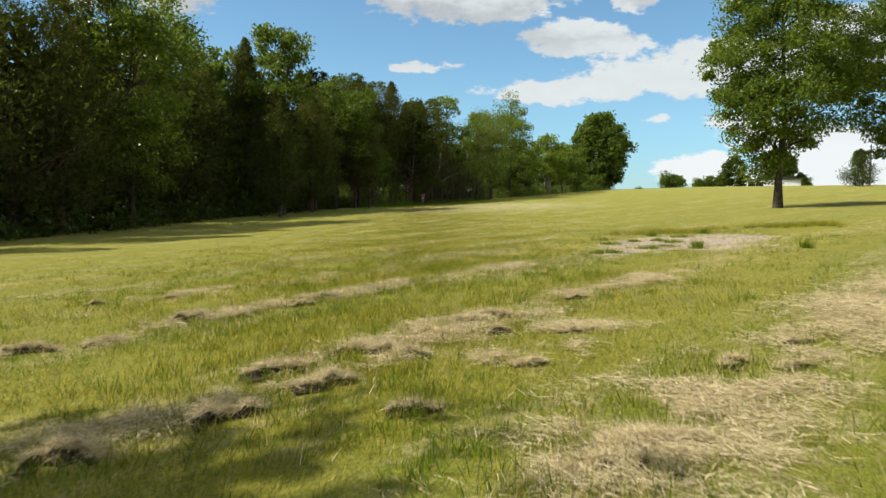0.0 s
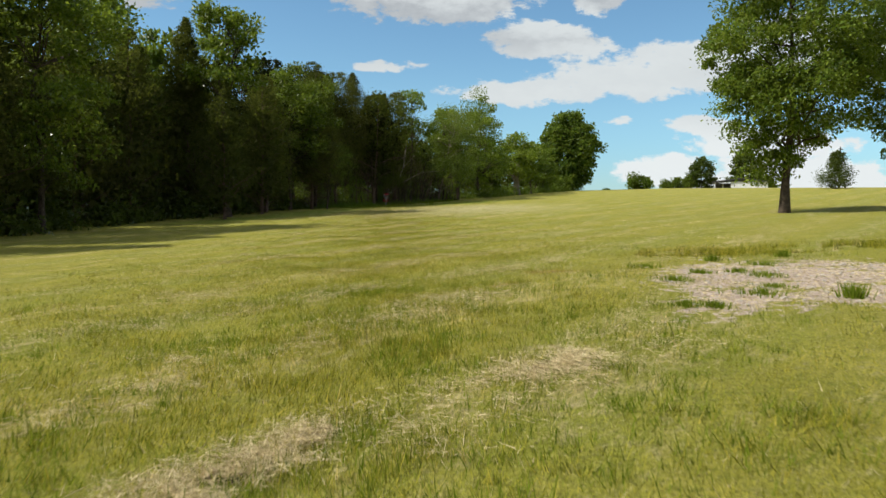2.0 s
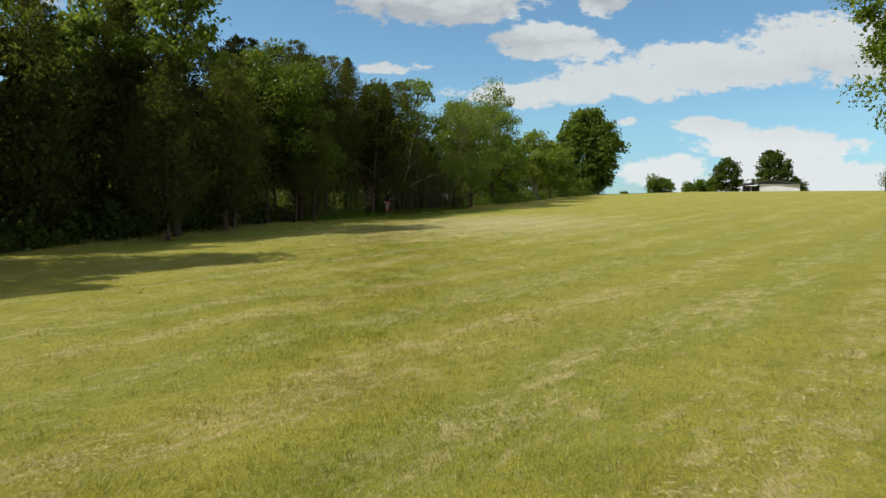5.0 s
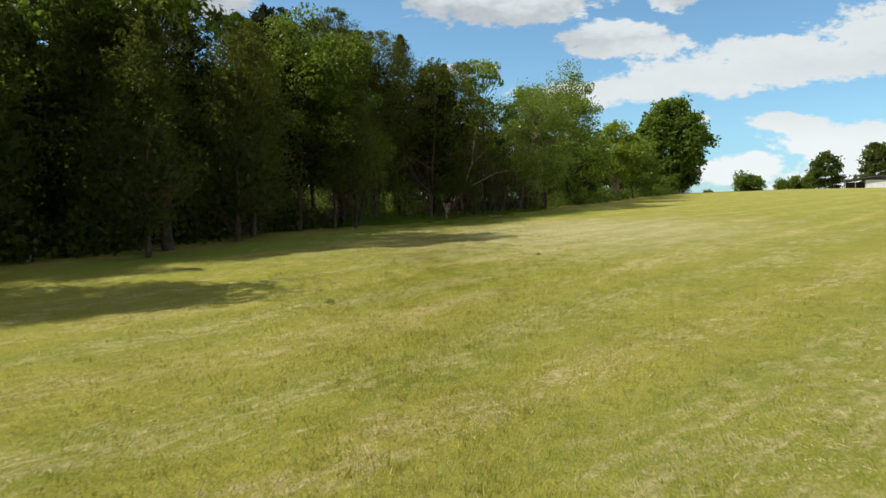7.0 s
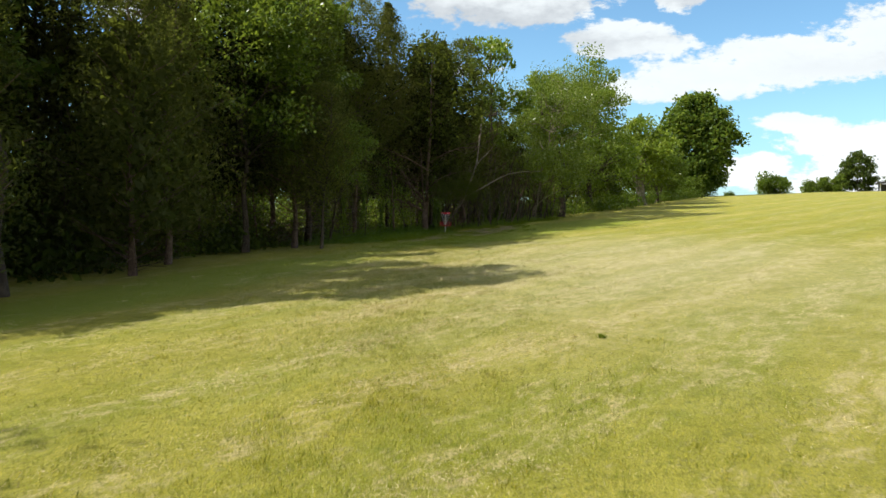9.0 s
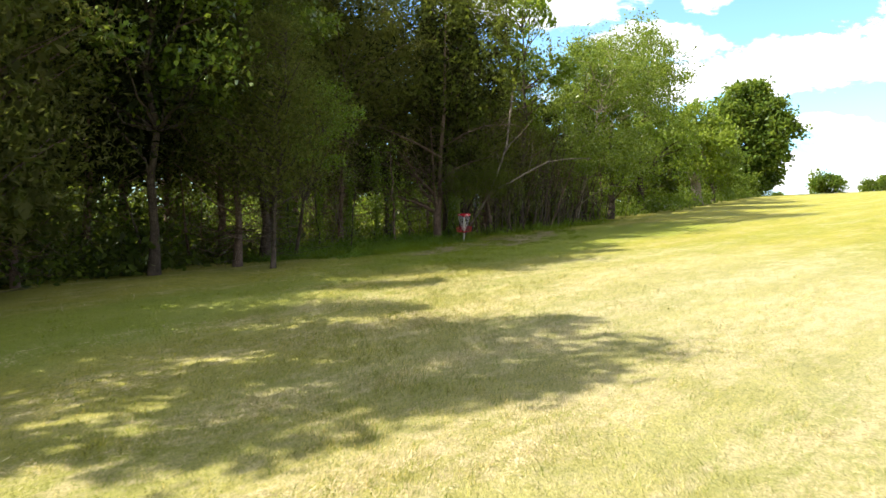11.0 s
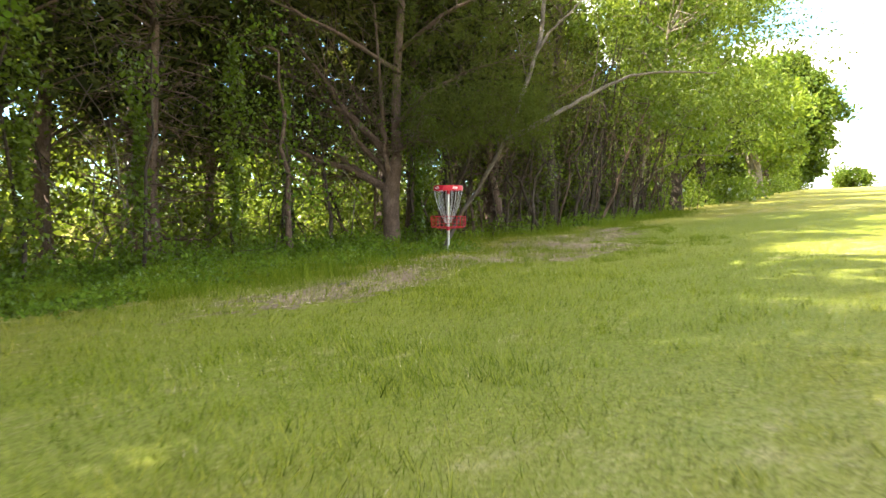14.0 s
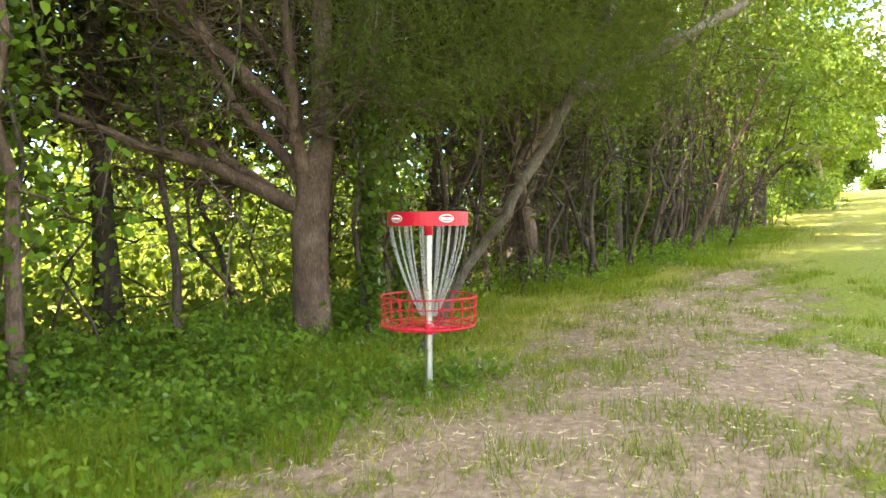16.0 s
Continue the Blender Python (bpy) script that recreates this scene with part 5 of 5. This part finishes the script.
# ---- grass ----
def grass_field(name, label, n, seed, spread, ylo, yhi, hlo, hhi, wide, mat, lean=0.55, lift=0.0, litter=False):
    rg2 = np.random.default_rng(seed)
    y = rg2.uniform(ylo, yhi, n)
    x = rg2.laplace(0, spread, n) - 0.6 - 0.014 * y * (y > 50)
    keep = (np.abs(x) < 14) & (x > edge(y) - 0.3)
    dirt = patch(x, y, BARE) + rg2.normal(size=n) * 0.35
    keep &= (dirt < 0.1) | (rg2.uniform(size=n) < np.where(lattice(x, y, 0.3, 11) * 0.6 + lattice(x, y, 0.9, 12) * 0.4 > 0.56, 0.7, 0.06)) | (litter & (rg2.uniform(size=n) < 0.45))
    keep &= (patch(x, y, STONY) + rg2.normal(size=n) * 0.2 < 0.1) | (rg2.uniform(size=n) < np.where(lattice(x, y, 0.45, 7) > 0.62, 0.7, 0.03))
    keep &= rg2.uniform(size=n) < 0.35 + 1.3 * (lattice(x, y, 0.25, seed + 4) * 0.6 + lattice(x, y, 1.1, seed + 5) * 0.4) ** 1.6
    if litter:
        keep &= (patch(x, y, LUSHER) < 0.1) | (patch(x, y, BARE) > -0.3) | (rg2.uniform(size=n) < 0.35)
        keep &= (patch(x, y, BARE) > -0.3) | (rg2.uniform(size=n) < 0.25 + 0.9 * mown(x, y))
    x, y = x[keep], y[keep]
    k = len(x)
    base = np.stack([x, y, ground(x, y) - 0.005 + lift * rg2.uniform(0.4, 1, k)], 1)
    far = 1 + np.abs(x) * 0.12
    tuft = lattice(x, y, 0.32, 1) * 0.6 + lattice(x, y, 0.11, 2) * 0.5 + lattice(x, y, 1.3, 3) * 0.3
    h = rg2.uniform(hlo, hhi, k) * (0.35 + 1.05 * tuft ** 1.5)
    h = h * np.where((patch(x, y, BARE) > 0) & (not litter), 1.5, 1.0)
    far = far * np.where(y > 70, 0.65 if litter else 0.85, 1.0)
    combed = 1.9 * np.sin(x * 0.9 + 0.35 * y) + 1.5 * np.sin(y * 0.8 - 0.6 * x + 1) + rg2.normal(size=k) * 1.6
    v, f = blades(rg2, base, h, rg2.uniform(0.6, 1.3, k) * wide * far, np.clip(rg2.uniform(0.25, 1, k) * lean + 0.08, 0, 0.99), combed)
    tagged(new(name, mesh_of(name, v, f, mat)), label, "grass", kind="stuff")


grass_field("grass", "short mown green and yellow grass", 640000, 1, 2.0, 1.2, 92, 0.03, 0.09, 0.0044, GRASS, 0.85)
grass_field("dry_grass", "scattered dry cut grass on the meadow", 130000, 2, 2.4, 1.2, 92, 0.03, 0.09, 0.0032, STRAW, 1.0, 0.03, True)
grass_field("lush_grass", "brighter green tufts of grass", 150000, 3, 2.0, 1.2, 92, 0.03, 0.10, 0.0046, LUSH, 0.85)
grass_field("grass", "longer mown grass standing in tufts", 130000, 4, 2.2, 1.2, 24, 0.03, 0.085, 0.0038, GRASS, 0.8)


def verge(n, seed, yhi=100.0, wide=0.75, out=1.5):
    rg2 = np.random.default_rng(seed)
    y = rg2.uniform(76.5, yhi, n)
    x = edge(y) + rg2.normal(size=n) * wide + np.where(y < 86, out, 0.5)
    keep = (lattice(x, y, 0.7, 8) > 0.42) & (np.hypot(x + 2.17, y - 83.75) > 0.55) & (x < np.where(y < 86, -2.6, 99.0))
    x, y = x[keep], y[keep]
    k = len(x)
    h = rg2.uniform(0.08, 0.32, k) * (0.4 + lattice(x, y, 0.5, 9))
    v, f = blades(rg2, np.stack([x, y, ground(x, y) - 0.01], 1), h, rg2.uniform(0.005, 0.011, k), rg2.uniform(0.1, 0.75, k))
    tagged(new("tall_grass", mesh_of("tall_grass", v, f, LUSH)), "fresh tall green grass along the foot of the trees", "grass", kind="stuff")


verge(46000, 5)
verge(40000, 9, 85.0, 0.9, 3.1)


def tufts(n, seed):
    """Scattered green tufts on the trodden earth round the basket."""
    rg2 = np.random.default_rng(seed)
    x, y = rg2.uniform(-5.5, 4.5, n), rg2.uniform(77.5, 92, n)
    keep = (patch(x, y, BARE) > -0.7) & (lattice(x, y, 0.28, 60) * 0.65 + lattice(x, y, 0.9, 61) * 0.35 > 0.565) & (x > edge(y) - 0.2)
    x, y = x[keep], y[keep]
    h = rg2.uniform(0.04, 0.15, len(x)) * (0.6 + lattice(x, y, 0.5, 62))
    v, f = blades(rg2, np.stack([x, y, ground(x, y) - 0.008], 1), h, rg2.uniform(0.004, 0.009, len(x)), rg2.uniform(0.1, 0.85, len(x)))
    tagged(new("grass_tufts", mesh_of("grass_tufts", v, f, LUSH)), "scattered fresh green tufts on trodden earth", "grass", kind="stuff")


tufts(130000, 7)


def strands(rng, base, way, width):
    """Thin pointed strands from the bases along the given ways. Returns points and faces."""
    n = len(base)
    side = unit(np.cross(way, rng.normal(size=(n, 3)))) * (width * 0.5)[:, None]
    v = np.stack([base - side, base + side, base + way], 1).reshape(-1, 3)
    return v, np.arange(3 * n).reshape(-1, 3)


def hummock(x, y, size, seed):
    """A lifted mat of cut grass: straw draped over a ragged step, its broken face down the slope coloured dark for
    shade.
    """
    rg2 = np.random.default_rng(seed)
    mat = root("cut_grass_clump", x, y, gz(x, y), "lifted mat of dry cut grass over a dark hollow", "cut grass", "clumps of cut grass", turn=rg2.uniform(0, 38))
    a, b, h = size * rg2.uniform(1.3, 2.2), size * rg2.uniform(0.9, 1.3), size * rg2.uniform(0.6, 0.85)

    def height(u, v):
        lip = b * (0.75 * lattice(u + seed, v * 0, size * 0.45, 81) - 0.65)
        front = np.clip((v - lip) / (0.14 * b), 0, 1)
        back = np.clip(1 - (v - lip) / (1.35 * b), 0, 1) ** 0.8
        ends = np.clip(1 - (u / a) ** 2, 0, 1) ** 0.6
        return h * front * back * ends * (0.35 + lattice(u + seed, v, size * 0.5, 82)), front

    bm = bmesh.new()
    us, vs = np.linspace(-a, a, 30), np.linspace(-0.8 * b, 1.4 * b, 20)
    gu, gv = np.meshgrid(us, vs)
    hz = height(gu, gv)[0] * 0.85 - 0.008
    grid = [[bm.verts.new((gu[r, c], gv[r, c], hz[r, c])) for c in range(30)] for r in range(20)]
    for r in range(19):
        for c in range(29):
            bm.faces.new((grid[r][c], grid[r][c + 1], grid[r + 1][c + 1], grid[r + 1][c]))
    part("hollow", bm, MATTED_SHADE, mat, "matted underside darkened for the hollow's shade")
    n = int(9500 * (size / 0.16) ** 1.5)
    u, v = rg2.normal(size=n) * a * 0.55, rg2.uniform(-0.75, 1.3, n) * b
    z, front = height(u, v)
    keep = (rg2.uniform(size=n) < np.where(front < 1, 0.13, 1.0)) & (z > 0.004)
    u, v, z = u[keep], v[keep], z[keep]
    n = len(u)
    base = np.stack([u, v, z * rg2.uniform(0.86, 1.08, n) + 0.006], 1)
    way = unit(rg2.normal(size=(n, 3)) * [1, 1, 0.4]) * (rg2.uniform(0.25, 0.8, n) * min(size, 0.15))[:, None]
    pts, f = strands(rg2, base, way, rg2.uniform(0.0014, 0.0032, n))
    tagged(part_mesh("straw", mesh_of("straw", pts, f, STRAW), mat, "pale dry straw"), kind="stuff")


def windrow(points, n, width, seed):
    """A row of raked cut grass: loose tangled strands lying along a line, thick here and bare there."""
    rg2 = np.random.default_rng(seed)
    p = np.array(points, float)
    s = rg2.uniform(0, len(p) - 1, n)
    x = np.interp(s, range(len(p)), p[:, 0]) + rg2.normal(size=n) * width
    y = np.interp(s, range(len(p)), p[:, 1]) + rg2.normal(size=n) * width
    thick = lattice(x, y, 0.13, seed + 40) * 0.3 + lattice(x, y, 0.3, seed + 20) * 0.4 + lattice(x, y, 0.8, seed + 30) * 0.3
    some = thick + rg2.normal(size=n) * 0.05 > 0.545
    x, y, thick = x[some], y[some], thick[some]
    k = len(x)
    base = np.stack([x, y, ground(x, y) + rg2.uniform(0.01, 0.05, k) + np.clip(thick - 0.5, 0, 1) * 0.1], 1)
    way = unit(rg2.normal(size=(k, 3)) * [1, 1, 0.22]) * rg2.uniform(0.05, 0.15, k)[:, None]
    v, f = strands(rg2, base, way, rg2.uniform(0.0016, 0.0036, k))
    tagged(new("cut_grass_row", mesh_of("cut_grass_row", v, f, STRAW)), "row of raked pale dry cut grass", "cut grass", "rows of cut grass", kind="stuff")


windrow([(-4.2, 4.6), (-3.35, 5.7), (-2.8, 6.2), (-2.5, 7.0), (-2.0, 7.3), (-1.4, 8.0), (-0.9, 8.7), (-0.4, 9.3), (0.5, 9.8), (1.2, 10.6)], 46000, 0.15, 1)
windrow([(-2.3, 2.5), (-1.55, 3.5), (-1.0, 4.1), (-0.6, 4.6), (-0.2, 4.9), (0.0, 5.6), (0.4, 6.1), (0.95, 6.4), (1.4, 7.3), (2.4, 8.4), (3.2, 9.3)], 62000, 0.18, 2)
windrow([(0.5, 2.3), (0.9, 2.9), (1.3, 3.5), (2.0, 4.1), (3.0, 5.0), (3.7, 6.1), (5.2, 7.6)], 52000, 0.30, 3)
windrow([(0.2, 4.4), (0.6, 4.8), (0.9, 5.2), (1.3, 5.5)], 15000, 0.22, 4)
windrow([(-4.6, 8.6), (-3.5, 9.0), (-2.9, 9.6)], 4500, 0.16, 6)
windrow([(-3.0, 11.2), (-1.2, 12.0), (0.3, 14.2), (1.6, 15.4)], 7000, 0.26, 5)
for i, (x, y, size) in enumerate([(-3.35, 5.75, 0.15), (-2.82, 6.05, 0.13), (-2.45, 7.05, 0.17), (-1.98, 7.05, 0.10), (-1.9, 7.6, 0.13), (-1.45, 7.6, 0.09), (-1.3, 8.15, 0.13), (-0.82, 8.85, 0.10), (-0.45, 9.35, 0.08),
                                  (-0.93, 4.28, 0.15), (-0.63, 3.95, 0.14), (-1.03, 3.52, 0.15), (-0.48, 4.75, 0.15), (-0.2, 4.6, 0.13), (-0.06, 5.45, 0.11), (0.2, 5.85, 0.13), (0.48, 6.2, 0.15), (0.8, 6.25, 0.11), (1.38, 7.05, 0.08),
                                  (1.44, 7.45, 0.08), (2.37, 8.42, 0.09), (0.82, 2.76, 0.17), (0.97, 2.86, 0.13), (0.68, 2.5, 0.12), (-0.11, 3.4, 0.10), (0.57, 4.38, 0.12), (0.46, 5.4, 0.09), (1.0, 5.35, 0.08), (2.06, 4.0, 0.10),
                                  (2.35, 4.6, 0.09), (3.66, 6.0, 0.12), (3.0, 4.95, 0.09), (-1.6, 3.0, 0.15), (-3.4, 9.0, 0.09), (-4.2, 8.7, 0.08), (1.76, 4.15, 0.10)]):
    hummock(x, y, size * 0.84, 500 + i)


def wisps_of_straw(n, seed):
    """Small tufts of straw that the mower left along its rows, over the whole meadow."""
    rg2 = np.random.default_rng(seed)
    y = rg2.uniform(9, 64, n)
    x = rg2.laplace(0, 3.0, n) - 0.6 - 0.014 * y * (y > 50)
    keep = (mown(x, y) * lattice(x, y, 1.7, 72) > 0.3) & (np.abs(x) < 14) & (x > edge(y)) & (patch(x, y, STONY) < -0.2) & (patch(x, y, BARE) < -0.2)
    x, y = x[keep], y[keep]
    each = 46
    k = rg2.uniform(0.06, 0.2, len(x))
    cx, cy, kk = np.repeat(x, each), np.repeat(y, each), np.repeat(k, each)
    m = len(cx)
    px, py = cx + rg2.normal(size=m) * kk * 1.3, cy + rg2.normal(size=m) * kk * 0.8
    base = np.stack([px, py, ground(px, py) + rg2.uniform(0.01, 0.5, m) * kk], 1)
    v, f = strands(rg2, base, unit(rg2.normal(size=(m, 3)) * [1, 1, 0.35]) * rg2.uniform(0.04, 0.12, m)[:, None], rg2.uniform(0.002, 0.0045, m))
    tagged(new("dry_grass", mesh_of("dry_grass", v, f, STRAW)), "small wisps of straw left on mown rows", "grass", kind="stuff")


wisps_of_straw(5200, 21)


def tussocks(n, seed, ylo, yhi, hlo, hhi, mat):
    """Tufts of longer grass that the mower missed."""
    rg2 = np.random.default_rng(seed)
    y = rg2.uniform(ylo, yhi, n)
    x = rg2.laplace(0, 2.4, n) - 0.6 - 0.014 * y * (y > 50)
    keep = (np.abs(x) < 12) & (x > edge(y)) & (mown(x, y) * 0.4 + lattice(x, y, 0.9, seed) > 0.55) & (patch(x, y, STONY) < 0) & (patch(x, y, BARE) < 0)
    x, y = x[keep], y[keep]
    each = 18
    k = np.repeat(rg2.uniform(hlo, hhi, len(x)), each)
    m = len(k)
    px, py = np.repeat(x, each) + rg2.normal(size=m) * k * 0.5, np.repeat(y, each) + rg2.normal(size=m) * k * 0.5
    v, f = blades(rg2, np.stack([px, py, ground(px, py) - 0.006], 1), k * rg2.uniform(0.5, 1.1, m), rg2.uniform(0.004, 0.009, m), rg2.uniform(0.1, 0.8, m))
    tagged(new("grass_tussocks", mesh_of("grass_tussocks", v, f, mat)), "longer green tufts standing in mown grass", "grass", kind="stuff")


tussocks(2600, 22, 1.5, 16, 0.07, 0.16, LUSH)
tussocks(2200, 23, 1.5, 16, 0.07, 0.15, GRASS)
tussocks(4200, 24, 16, 78, 0.05, 0.11, GRASS)

def rough_grass(n, seed):
    rg2 = np.random.default_rng(seed)
    x, y = rg2.uniform(4.5, 10.5, n), rg2.normal(size=n) * 0.6 + 19.6
    y = y - 0.1 * (x - 5)
    keep = lattice(x, y, 0.6, 50) * 0.6 + lattice(x, y, 0.2, 51) * 0.4 > 0.47 + 0.1 * np.clip(6.5 - x, 0, 2)
    x, y = x[keep], y[keep]
    h = rg2.uniform(0.05, 0.17, len(x)) * (0.5 + lattice(x, y, 0.8, 52))
    v, f = blades(rg2, np.stack([x, y, ground(x, y) - 0.01], 1), h, rg2.uniform(0.006, 0.012, len(x)), rg2.uniform(0.1, 0.8, len(x)))
    tagged(new("tall_grass", mesh_of("tall_grass", v, f, GRASS)), "unmown brownish green grass behind the stony patch", "grass", kind="stuff")


rough_grass(24000, 6)

# coarse weeds by the stony patch
def weed(x, y, h, seed, n=160, wide=0.35):
    rg2 = np.random.default_rng(seed)
    w = root("weed", x, y, gz(x, y), "coarse green weed standing above mown grass", "weed", "weeds in the meadow")
    a, r = rg2.uniform(0, 2 * np.pi, n), np.abs(rg2.normal(size=n)) * h * wide
    base = np.stack([np.cos(a) * r, np.sin(a) * r, np.zeros(n)], 1)
    v, f = blades(rg2, base, rg2.uniform(0.4, 1, n) * h, np.full(n, 0.016), rg2.uniform(0.05, 0.6, n), a)
    part_mesh("leaves", mesh_of("leaves", v, f, LUSH), w)


for i, (x, y, h) in enumerate([(4.65, 12.9, 0.22), (6.1, 11.9, 0.2), (6.6, 17.9, 0.18), (5.2, 17.6, 0.16), (-2.81, 43.4, 0.13), (2.1, 52.0, 0.09)]):
    weed(x, y, h, 10 + i)
for i, (x, y, h) in enumerate([(4.84, 15.9, 0.10), (4.35, 16.1, 0.09), (4.0, 13.55, 0.11), (3.6, 15.1, 0.10), (5.0, 15.4, 0.10), (3.1, 12.75, 0.10), (2.9, 12.95, 0.09),
                               (3.9, 17.3, 0.12), (4.5, 14.2, 0.08), (5.6, 16.6, 0.10)]):
    weed(x, y, h, 40 + i, 190, 1.0 + 0.23 * (i % 5))


# stones of the bare patch
def stones(n, seed):
    rg2 = np.random.default_rng(seed)
    holder = root("stony_patch", 4.6, 14.8, gz(4.6, 14.8), "pale gravelly patch of small stones in the grass", "stones")
    shapes = []
    for k in range(4):
        bm = bmesh.new()
        bmesh.ops.create_icosphere(bm, subdivisions=1, radius=1.0)
        for v in bm.verts:
            v.co *= 0.75 + 0.5 * rg2.uniform()
            v.co.z *= 0.55
        me = bpy.data.meshes.new("stone")
        bm.to_mesh(me)
        bm.free()
        me.materials.append(STONE)
        shapes.append(me)
    made = 0
    while made < n:
        x, y = rg2.uniform(2.4, 7.8), rg2.uniform(11.5, 18.4)
        if patch(np.array(x), np.array(y), STONY) + rg2.normal() * 0.15 < 0.15:
            continue
        s = rg2.uniform(0.008, 0.034)
        ob = part_mesh("stone", shapes[made % 4], holder)
        ob.matrix_basis = pose(x - 4.6, y - 14.8, gz(x, y) - gz(4.6, 14.8) + s * 0.15, 0, 0, rg2.uniform(0, 360)) @ Matrix.Scale(s, 4)
        made += 1


stones(280, 4)


def chips(n, seed, ellipses, x0, y0, x1, y1, label):
    """Fine broken straw, twigs and grit that cover a bare patch."""
    rg2 = np.random.default_rng(seed)
    x, y = rg2.uniform(x0, x1, n), rg2.uniform(y0, y1, n)
    keep = patch(x, y, ellipses) + rg2.normal(size=n) * 0.22 > 0.1
    x, y = x[keep], y[keep]
    k = len(x)
    base = np.stack([x, y, ground(x, y) + rg2.uniform(0.004, 0.016, k)], 1)
    v, f = strands(rg2, base, unit(rg2.normal(size=(k, 3)) * [1, 1, 0.15]) * rg2.uniform(0.02, 0.09, k)[:, None], rg2.uniform(0.003, 0.012, k))
    tagged(new("litter", mesh_of("litter", v, f, STRAW)), label, "litter", kind="stuff")


chips(16000, 31, STONY, 2.2, 11.3, 8.0, 18.6, "pale grit and broken straw on bare ground")
chips(22000, 32, BARE, -5.6, 76.0, 4.2, 92.0, "broken straw and twigs on trodden earth")

# a fallen stick on the bare earth
stick = root("stick", -3.15, 78.75, gz(-3.15, 78.75) + 0.01, "pale dead stick lying on bare earth", "stick", turn=86)
tube_part("wood", [(-0.3, 0, 0.012), (-0.1, 0.02, 0.02), (0.1, -0.01, 0.018), (0.33, 0.02, 0.025)], [0.008, 0.009, 0.008, 0.005], DEAD, stick)
